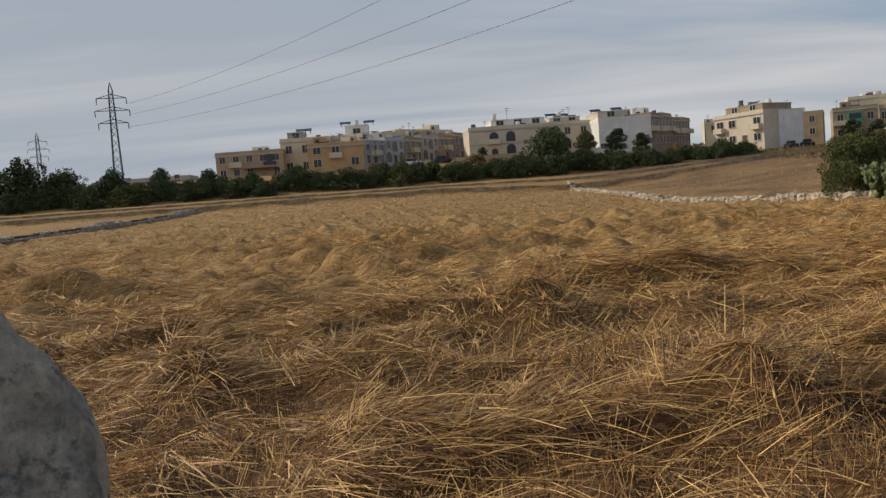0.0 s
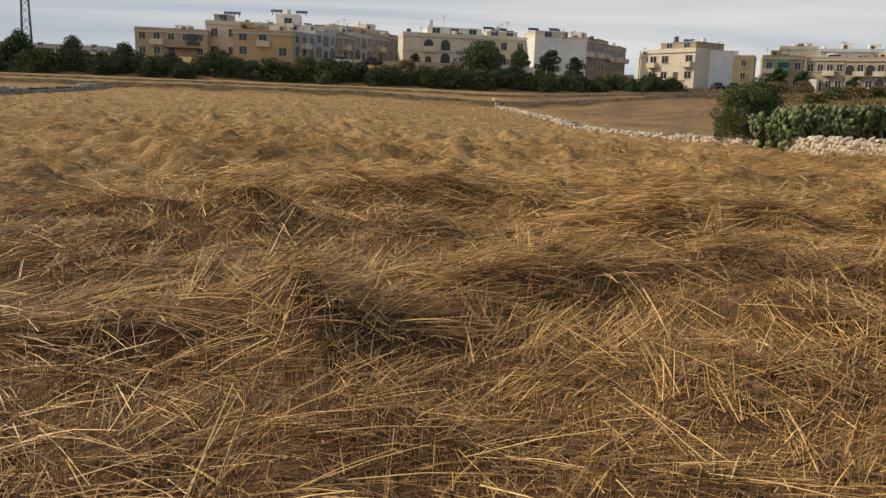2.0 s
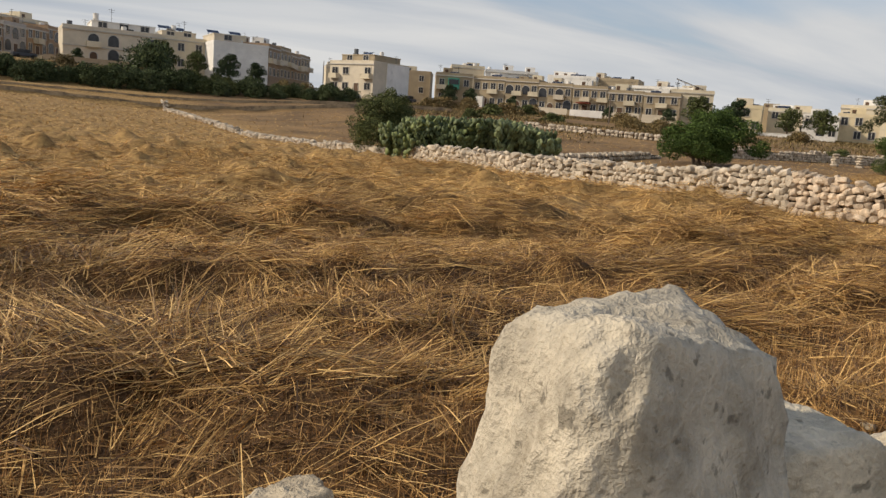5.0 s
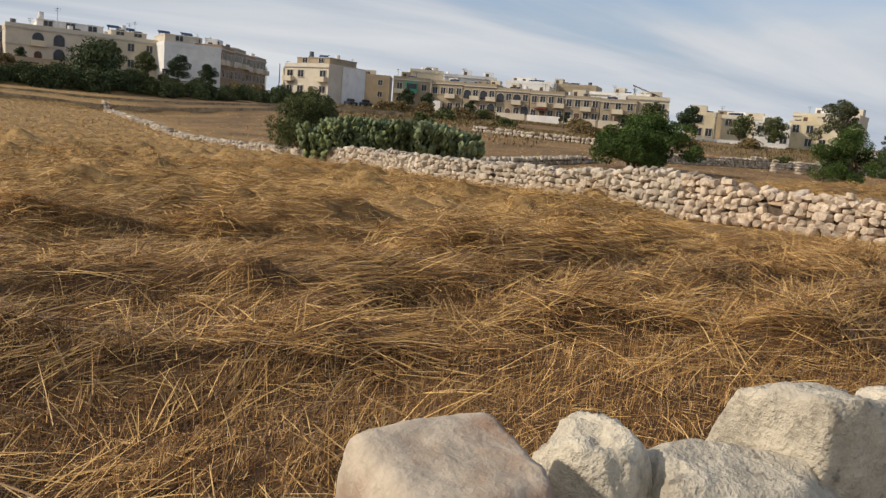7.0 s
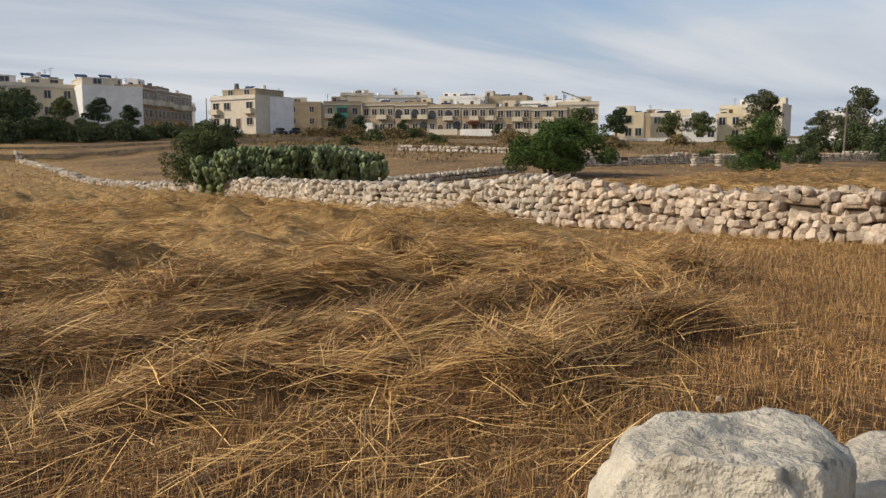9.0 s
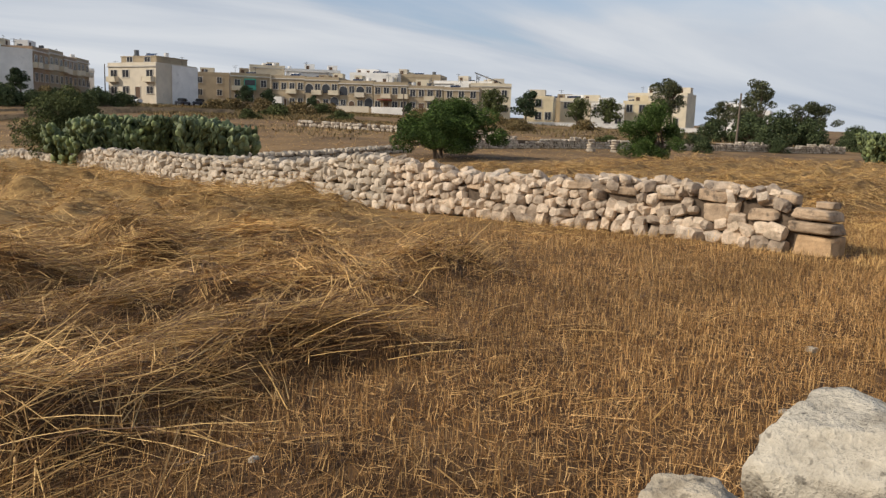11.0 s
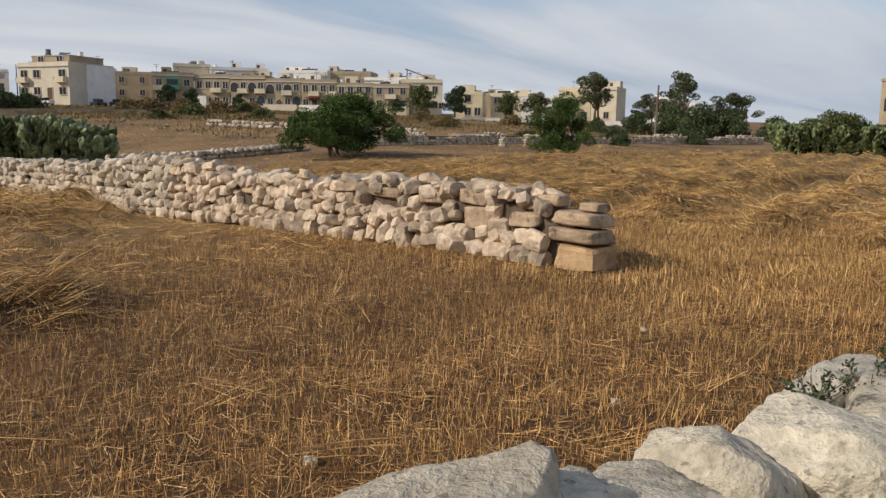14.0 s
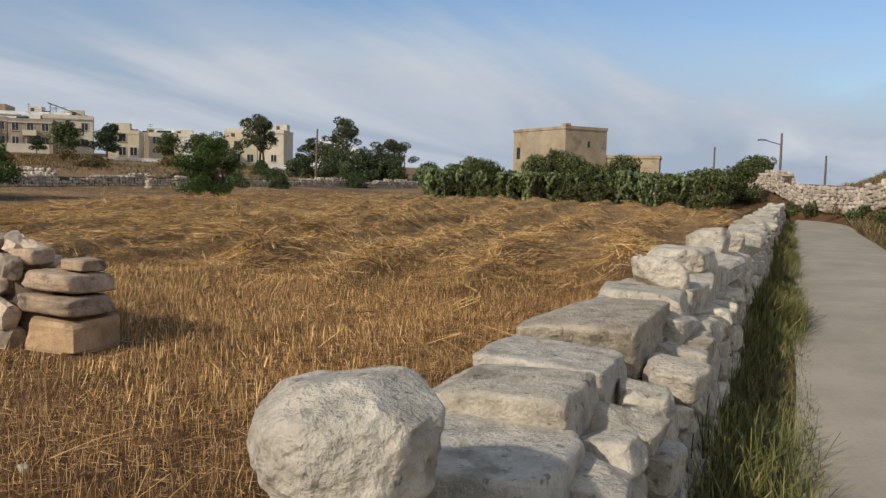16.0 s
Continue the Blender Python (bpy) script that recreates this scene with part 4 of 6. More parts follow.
while sy0 < 121:
    grow = 1 if sy0 < 24 else 1.35 if sy0 < 50 else 2.0
    ln = r.uniform(0.14, 0.38) * grow
    for ac in (-0.16, 0.06, 0.25):
        if r.random() < 0.90:
            pieces.append((sy0 + r.uniform(-0.1, 0.1), cross_top(sy0) + r.uniform(-0.09, 0.10), ac + r.uniform(-0.06, 0.06), ln, r.uniform(0.18, 0.38), r.uniform(0.10, 0.20)))
    sy0 += ln * 0.85
pieces.sort(key=lambda q: q[0])
LATE = [(cross, q, r.choice(ROUGH), (r.uniform(-20, 20), r.uniform(-26, 26), r.uniform(-32, 32) + r.choice([0, 90, 180]))) for q in pieces]


def joined_stones(name, places, parent, mat, label):
    """Many stones as one mesh: places are (centre, size, turn, mesh)."""
    vs, fs, n = [], [], 0
    for c, size, turn, me in places:
        m = np.array(pose(*c, *turn) @ Matrix.Diagonal((size[0] / 2, size[1] / 2, size[2] / 2, 1)))
        co = np.empty(len(me.vertices) * 3, dtype=np.float32)
        me.vertices.foreach_get("co", co)
        co = co.reshape(-1, 3)
        fa = np.empty(len(me.loops), dtype=np.int32)
        me.loops.foreach_get("vertex_index", fa)
        vs.append(co @ m[:3, :3].T + m[:3, 3])
        fs.append(fa.reshape(-1, 3) + n)
        n += len(co)
    ob = child(name, mesh_from(name, np.concatenate(vs), np.concatenate(fs), mat), parent, label)
    return tagged(ob, kind="stuff")


# ---- plants ----
def leaves(centres, radii, count, size, rs, flat=0.0):
    """Leaf quads scattered through clumps: arrays of corners and faces."""
    pick = rs.choice(len(centres), count, p=np.prod(radii, 1) ** 0.67 / (np.prod(radii, 1) ** 0.67).sum())
    d = rs.normal(0, 1, (count, 3))
    d /= np.linalg.norm(d, axis=1)[:, None]
    p = np.asarray(centres)[pick] + d * np.asarray(radii)[pick] * (rs.uniform(0.35, 1.0, (count, 1)) ** 0.45)
    a = rs.normal(0, 1, (count, 3)) + np.array([0, 0, -flat])
    a /= np.linalg.norm(a, axis=1)[:, None]
    b = np.cross(a, rs.normal(0, 1, (count, 3)))
    b /= np.linalg.norm(b, axis=1)[:, None]
    s = size * rs.uniform(0.6, 1.4, (count, 1))
    v = np.stack([p - a * s, p + b * s * 0.45, p + a * s, p - b * s * 0.45], 1).reshape(-1, 3)
    return v, np.arange(count * 4).reshape(-1, 4)


def crown_clumps(rs, w, d, h, z0, n, clump):
    """Clump centres in an uneven dome."""
    out, rad = [], []
    for _ in range(n):
        a, u = rs.uniform(0, 6.28), rs.uniform(0, 1) ** 0.5
        t = rs.uniform(0, 1)
        shell = math.sqrt(max(0.05, 1 - (t * 1.0) ** 2.2)) * (0.82 + 0.25 * math.sin(3 * a + 7 * u))
        out.append((math.cos(a) * u * w / 2 * shell, math.sin(a) * u * d / 2 * shell, z0 + t * (h - z0) * rs.uniform(0.7, 0.95)))
        k = clump * rs.uniform(0.6, 1.3)
        rad.append((k, k, k * 0.8))
    return np.array(out), np.array(rad)


def tree_mesh(seed, w, d, h, z0, clumps, clump, count, size, mat, trunk, stems=1, flat=0.3):
    """Meshes of a trunk with limbs and of a crown."""
    rs = np.random.RandomState(seed)
    c, rad = crown_clumps(rs, w, d, h, z0, clumps, clump)
    v, f = leaves(c, rad, count, size, rs, flat)
    bm = bmesh.new()
    for s in range(stems):
        b0 = Vector((rs.uniform(-1, 1) * 0.18 * w * (stems > 1), rs.uniform(-1, 1) * 0.15 * d * (stems > 1), -0.15))
        fork = b0 + Vector((rs.uniform(-0.3, 0.3), rs.uniform(-0.3, 0.3), max(0.35, z0 * 0.95)))
        add_rod(bm, b0, fork, trunk, trunk * 0.75, 8)
        for i in rs.choice(len(c), min(7, len(c)), replace=False):
            mid = fork.lerp(Vector(c[i]), 0.5) + Vector((0, 0, 0.08 * h))
            add_rod(bm, fork, mid, trunk * 0.55, trunk * 0.38, 5)
            add_rod(bm, mid, Vector(c[i]), trunk * 0.38, trunk * 0.12, 5)
    tm = bpy.data.meshes.new("trunk")
    bm.to_mesh(tm)
    bm.free()
    tm.materials.append(M["bark"])
    return tm, mesh_from("crown", v, f, mat)


def plant(name, meshes, x, y, label, category, turn=0.0, scale=(1, 1, 1), group="", sink=0.05):
    ob = empty(name, pose(x, y, float(land(x, y)) - sink, 0, 0, turn) @ Matrix.Diagonal((*scale, 1)), label, category, group)
    child("trunk", meshes[0], ob)
    child("crown", meshes[1], ob)
    return ob


bush_a = tree_mesh(1, 10.2, 6.5, 4.0, 0.8, 120, 0.62, 60000, 0.062, M["carob"], 0.12, 4)
plant("carob_bush", bush_a, 50.2, 42.6, "broad round dark-green bush with several low stems", "bush", 35, (1.18, 1.18, 1.05))
bush_b = tree_mesh(2, 6.2, 5.4, 4.6, 0.4, 80, 0.6, 34000, 0.062, M["carob"], 0.10, 3)
plant("carob_bush", bush_b, 68.8, 39.0, "tall ragged dark-green bush standing beside rubble", "bush", 10)
tree_c = tree_mesh(3, 6.8, 5.6, 4.4, 0.7, 90, 0.6, 40000, 0.062, M["olive"], 0.13, 3)
plant("carob_tree", tree_c, 26.4, 47.4, "spreading dull-green tree growing behind the rubble wall", "tree", 60)

hedge_kinds = [tree_mesh(20 + i, 7.0, 4.5, 3.6, 0.1, 60, 0.85, 5000, 0.16, M["shrub" if i < 3 else "olive"], 0.10, 3) for i in range(4)]
rs = np.random.RandomState(8)
hx = -92.0
while hx < 62:
    i = int(rs.choice(4, p=[0.32, 0.3, 0.28, 0.10]))
    s = rs.uniform(0.75, 1.15)
    if hx > 44:
        s *= 0.8
    plant("hedge_shrub", hedge_kinds[i], hx, 136.8 + rs.uniform(-1.8, 2.6), "dense dark-green shrub in the hedge below the houses", "shrub", rs.uniform(0, 360), (s, s, s * rs.uniform(0.8, 1.05)), "hedge below the houses", 0.2)
    hx += rs.uniform(2.0, 3.2)
scrub_kind = tree_mesh(27, 6.0, 4.0, 1.9, 0.05, 40, 0.7, 3000, 0.16, M["scrub"], 0.08, 3)
low_kind = tree_mesh(28, 6.0, 4.0, 2.0, 0.05, 40, 0.7, 3000, 0.16, M["olive"], 0.08, 3)
for i in range(34):
    hx = -62 + 3.6 * i + rs.uniform(-1.5, 1.5)
    plant("slope_shrub", scrub_kind if rs.uniform() < 0.4 else low_kind, hx, rs.uniform(141, 150), "low brown-green shrub on the slope below the houses", "shrub", rs.uniform(0, 360), (1, 1, rs.uniform(0.8, 1.3)), "shrubs on the house slope", 0.1)
for sx1, sy1, s1 in ((92, 92, 1.2), (97, 104, 1.0), (104, 112, 1.1), (84, 108, 0.9), (78, 118, 1.2), (88, 128, 1.3), (96, 134, 1.2), (110, 120, 1.0), (118, 108, 1.1), (112, 96, 0.9), (124, 92, 1.1), (74, 132, 1.2), (82, 142, 1.3), (92, 150, 1.4), (104, 143, 1.2), (116, 128, 1.2), (66, 104, 0.8), (100, 84, 0.8), (90, 60, 0.6), (80, 56.5, 0.5)):
    plant("slope_shrub", scrub_kind if int(sx1) % 3 else low_kind, sx1, sy1, "low brown-green shrub scattered on the slope", "shrub", sx1 * 77 % 360, (s1, s1, s1 * 0.8), "shrubs on the eastern slope", 0.1)
for hx, hy, s in ((-88, 143, 1.5), (-78, 141, 1.9), (-70, 142, 1.6), (-64, 141, 2.2), (-58, 143, 1.7), (-50, 144, 1.4), (-42, 145, 1.2), (-34, 146, 1.1), (26.5, 141, 1.75), (27.5, 147, 1.9)):
    plant("hedge_shrub", hedge_kinds[int(rs.randint(0, 3))], hx, hy, "tall dark tree-like shrub rising from the hedge", "shrub", rs.uniform(0, 360), (s * 0.8, s * 0.8, s), "hedge below the houses", 0.2)

round_tree = tree_mesh(31, 4.6, 4.6, 5.2, 1.6, 34, 0.7, 5000, 0.14, M["pine"], 0.16, 1)
olive_tree = tree_mesh(32, 5.6, 5.2, 5.4, 1.5, 36, 0.75, 5000, 0.14, M["olive"], 0.18, 1)
for tx, ty, kind, s, label in (
        (31.5, 160, 1, 1.15, "olive-green street tree in front of houses"), (38, 161, 1, 1.0, "olive-green street tree in front of houses"), (43.8, 161, 0, 1.15, "dark round street tree in front of houses"),
        (51, 165, 0, 1.05, "dark round clipped tree beside a white wall"), (17.2, 166, 0, 0.55, "small dark clipped tree beside a villa door"),
        (100, 172, 0, 1.0, "dark tree between houses"), (104, 170, 0, 0.9, "dark tree between houses"), (113, 165, 0, 0.7, "dark small tree before terraced houses"),
        (86, 190, 0, 1.1, "dark tree beside a far street"), (90, 196, 1, 1.2, "olive-green tree beside a far street"), (134, 134, 0, 0.75, "dark shrub-like tree before a sandstone house"),
        (126, 117, 1, 1.3, "broad olive-green tree beside a cream house"), (131, 113, 0, 1.35, "broad dark tree beside a cream house"),
        (140, 107, 1, 1.15, "wind-leaned olive tree before a white wall"), (145, 103, 1, 1.2, "wind-leaned olive tree before a white wall"), (122, 140, 0, 0.6, "dark small tree before terraced houses")):
    plant("street_tree", (round_tree, olive_tree)[kind], tx, ty, label, "tree", tx * 37 % 360, (s, s, s))
gum = [tree_mesh(41 + i, 10.5, 9.0, 10.8, 3.4, 44, 1.0, 10000, 0.15, M["gum"], 0.25, 2) for i in range(2)]
for tx, ty, i, s, sz, label in ((139.5, 86, 0, 1.0, 0.98, "tall open-crowned grey-green eucalyptus tree"), (139.8, 69.3, 1, 1.05, 0.95, "tall dense-crowned eucalyptus tree"),
                                (133.9, 56.8, 0, 0.95, 0.66, "lower eucalyptus tree at the field edge"), (141, 76, 1, 0.7, 0.6, "lower eucalyptus tree at the field edge")):
    plant("eucalyptus", gum[i], tx, ty, label, "tree", tx * 53 % 360, (s, s, sz))
for tx, ty, s in ((124, 61, 1.2), (127, 58, 1.3), (130, 55, 1.1), (121, 65, 0.9), (134, 50, 1.0), (117, 55, 0.75), (126, 47, 0.7), (118, 70, 0.6), (96, 52.5, 0.5), (88, 46, 0.45), (103, 46, 0.5)):
    plant("field_shrub", hedge_kinds[int(tx) % 3], tx, ty, "dark evergreen shrub at the far field edge", "shrub", tx * 31 % 360, (s, s, s), "shrubs at the field edge")
cyp = tree_mesh(51, 1.5, 1.5, 7.0, 0.5, 26, 0.5, 3000, 0.14, M["pine"], 0.12, 1)
plant("cypress", cyp, 153, 160, "slim dark cypress among white houses", "tree", 0, (1, 1, 1.1), sink=-1.0)
plant("street_tree", olive_tree, 143, 158, "dark spreading tree behind the terraced houses", "tree", 0, (1.5, 1.5, 1.15), sink=-1.0)

for bx, by, bs in ((42, -5.6, 0.28), (46, -4.9, 0.34), (49.5, -5.8, 0.40), (52, -4.7, 0.26), (55, -4.5, 0.34), (58.5, -4.3, 0.30), (61, -3.9, 0.36), (64.5, -3.3, 0.30), (67, -2.2, 0.34), (69, -0.9, 0.30), (66, 0.9, 0.26), (64, 2.1, 0.22)):
    plant("bank_shrub", low_kind if int(bx) % 2 else scrub_kind, bx, by, "low brown-green shrub on the bank beside the lane", "shrub", bx * 61 % 360, (bs, bs, bs * 1.1), "shrubs on the lane bank", 0.05)

# ---- prickly pears ----
v, f = ico(2)
v1, f1 = ico(1)
PADS = [mesh_from("pad", v * np.array([0.17, 0.045, 0.22]) * np.array([1 + 0.15 * i, 1, 1 - 0.06 * i]) + np.array([0, 0, 0.2]), f, M["pad"], True) for i in range(3)]


def cactus_places(seed, w, d, h, roots):
    """Poses of chained pads."""
    q = random.Random(seed)
    out = []
    for _ in range(roots):
        m = pose(q.uniform(-w / 2, w / 2), q.uniform(-d / 2, d / 2), 0, q.uniform(-14, 14), q.uniform(-14, 14), q.uniform(0, 360))
        grow, lim = [(m, 0)], h * q.uniform(0.65, 1.0)
        while grow:
            m, level = grow.pop()
            s = q.uniform(0.95, 1.4) * (1 - 0.04 * level)
            out.append(m @ Matrix.Diagonal((s, s * 1.2, s, 1)))
            tip = m @ Vector((0, 0, 0.36 * s))
            if tip.z < lim - 0.3 and level < 9:
                for _k in range(2 if q.random() < (0.75 if level < 3 else 0.3) else 1):
                    lean = Vector((tip.x / w, tip.y / d, 0)) * 22
                    grow.append((pose(tip.x, tip.y, tip.z - 0.03, q.uniform(-42, 42) - lean.y, q.uniform(-42, 42) + lean.x, q.uniform(-90, 90)), level + 1))
    return out


def cactus(x, y, seed, w, d, h, roots, whole):
    ob = empty("prickly_pear", pose(x, y, float(land(x, y)) - 0.05, 0, 0, 33), "prickly pear cactus with thick grey-green pads", "cactus", "prickly pear thicket")
    places = cactus_places(seed, w, d, h, roots)
    q = random.Random(seed)
    if whole:
        for m in places:
            child("pad", q.choice(PADS), ob, m=m)
    else:
        vs, fs, n = [], [], 0
        for m in places:
            a = np.array(m)
            co = v1 * np.array([0.20, 0.06, 0.24]) + np.array([0, 0, 0.2])
            vs.append(co @ a[:3, :3].T + a[:3, 3])
            fs.append(f1 + n)
            n += len(co)
        tagged(child("pad_mass", mesh_from("pad_mass", np.concatenate(vs), np.concatenate(fs), M["pad_far"], True), ob), kind="stuff")
    return ob


for i in range(9):
    k = i / 8
    cactus(25.0 + 6.7 * k, 41.9 - 3.2 * k + 0.5 * math.sin(i * 2.1), 60 + i, 2.0, 2.0, (2.3 if i == 0 else 2.95) - 0.4 * (i == 8), 10, i in (5, 6, 7, 8))
for i in range(8):
    k = i / 7
    cactus(87.4 + 4.8 * k + 0.8 * math.sin(i * 1.7), 28.0 - 16.5 * k, 80 + i, 3.2, 3.0, 3.3 + 0.6 * math.sin(i * 1.9) + (0.8 if i in (6, 7, 8) else 0), 16, False)
fig = tree_mesh(29, 4.6, 3.6, 3.7, 0.1, 60, 0.6, 9000, 0.10, M["olive"], 0.10, 3)
for i in range(11):
    k = (i + 0.5) / 11
    plant("fig_bush", fig, 87.6 + 4.6 * k + 0.7 * math.sin(i * 2.3), 27.6 - 15.8 * k, "dense olive-green fig bush among prickly pears", "bush", i * 67 % 360, (1, 1, 0.95 + 0.2 * math.sin(i * 1.3) + (0.25 if i > 4 else 0)), "hedge before the farmhouse")
for i in range(4):
    plant("fig_bush", fig, 84.0 + 2.6 * i, 7.6 - 2.0 * i, "dense olive-green fig bush among prickly pears", "bush", i * 91 % 360, (0.9, 0.9, 0.8 + 0.1 * (i % 2)), "hedge before the farmhouse")
plant("fig_bush", fig, 70.0, 3.2, "dense olive-green fig bush beside the end of the field", "bush", 20, (0.85, 0.85, 0.8), "hedge before the farmhouse")
plant("fig_bush", fig, 72.5, 1.9, "dense olive-green fig bush beside the end of the field", "bush", 140, (0.7, 0.7, 0.72), "hedge before the farmhouse")
for i in range(3):
    cactus(83.6 + 3.0 * i, 8.0 - 2.6 * i, 100 + i, 2.4, 2.4, 2.7 + 0.4 * math.sin(i * 2.0), 12, False)


# ---- houses ----
def arch_mesh(w, h, thick, mat, name):
    """An opening's panel with a round head: x across, z up, from the sill at 0."""
    pts = [(-w / 2, 0), (w / 2, 0)] + [(w / 2 * math.cos(a), h - w / 2 + w / 2 * math.sin(a)) for a in np.linspace(0, math.pi, 9)]
    bm = bmesh.new()
    front = [bm.verts.new((x, 0, z)) for x, z in pts]
    face = bm.faces.new(front)
    ext = bmesh.ops.extrude_face_region(bm, geom=[face])
    bmesh.ops.translate(bm, vec=(0, -thick, 0), verts=[g for g in ext["geom"] if isinstance(g, bmesh.types.BMVert)])
    bmesh.ops.recalc_face_normals(bm, faces=bm.faces)
    me = bpy.data.meshes.new(name)
    bm.to_mesh(me)
    bm.free()
    me.materials.append(mat)
    return me


OPENINGS = {}


def opening_meshes(kind, w, h):
    key = (kind, w, h)
    if key not in OPENINGS:
        if kind in ("arch", "arch_door"):
            OPENINGS[key] = (arch_mesh(w + 0.3, h + 0.15, 0.06, M["frame"], "frame"), arch_mesh(w, h, 0.10, M["glass" if kind == "arch" else "brown_wood"], "pane"))
        else:
            fr = boxed((-w / 2 - 0.12, -w / 2, -0.10, 0.02, -0.05, h + 0.1), (w / 2, w / 2 + 0.12, -0.10, 0.02, -0.05, h + 0.1),
                       (-w / 2, w / 2, -0.10, 0.02, h, h + 0.1), (-w / 2 - 0.2, w / 2 + 0.2, -0.16, 0.02, -0.14, -0.03))
            if kind == "window":
                add_box(fr, -0.04, 0.04, -0.08, 0.0, 0, h)
            pn = boxed((-w / 2, w / 2, -0.05, 0.01, 0, h))
            out = []
            for bm, mat, nm in ((fr, M["frame"], "frame"), (pn, M["brown_wood" if kind in ("door", "shutter") else "glass"], "pane")):
                me = bpy.data.meshes.new(nm)
                bm.to_mesh(me)
                bm.free()
                me.materials.append(mat)
                out.append(me)
            OPENINGS[key] = tuple(out)
    return OPENINGS[key]


def opening(house, kind, x, z, w, h, m=None):
    fr, pn = opening_meshes(kind, w, h)
    at = (m or Matrix()) @ pose(x, 0, z)
    ob = child("door" if "door" in kind else "window", fr, house, m=at)
    child("panel" if "door" in kind else "pane", pn, ob)
    return ob


BALCONY = {}


def balcony(house, x, z, w, solid=True, mat="cream", depth=1.0):
    key = (w, solid, mat, depth)
    if key not in BALCONY:
        bm = boxed((-w / 2, w / 2, -depth, 0, -0.18, 0))
        if solid:
            for b in ((-w / 2, w / 2, -depth, -depth + 0.12, 0, 0.9), (-w / 2, -w / 2 + 0.12, -depth, 0, 0, 0.9), (w / 2 - 0.12, w / 2, -depth, 0, 0, 0.9)):
                add_box(bm, *b)
        else:
            for i in range(int(w / 0.25)):
                add_box(bm, -w / 2 + i * 0.25, -w / 2 + i * 0.25 + 0.05, -depth, -depth + 0.05, 0, 0.9)
            add_box(bm, -w / 2, w / 2, -depth - 0.02, -depth + 0.07, 0.9, 0.97)
        me = bpy.data.meshes.new("balcony")
        bm.to_mesh(me)
        bm.free()
        me.materials.append(M[mat])
        BALCONY[key] = me
    return child("balcony", BALCONY[key], house, m=pose(x, 0, z))


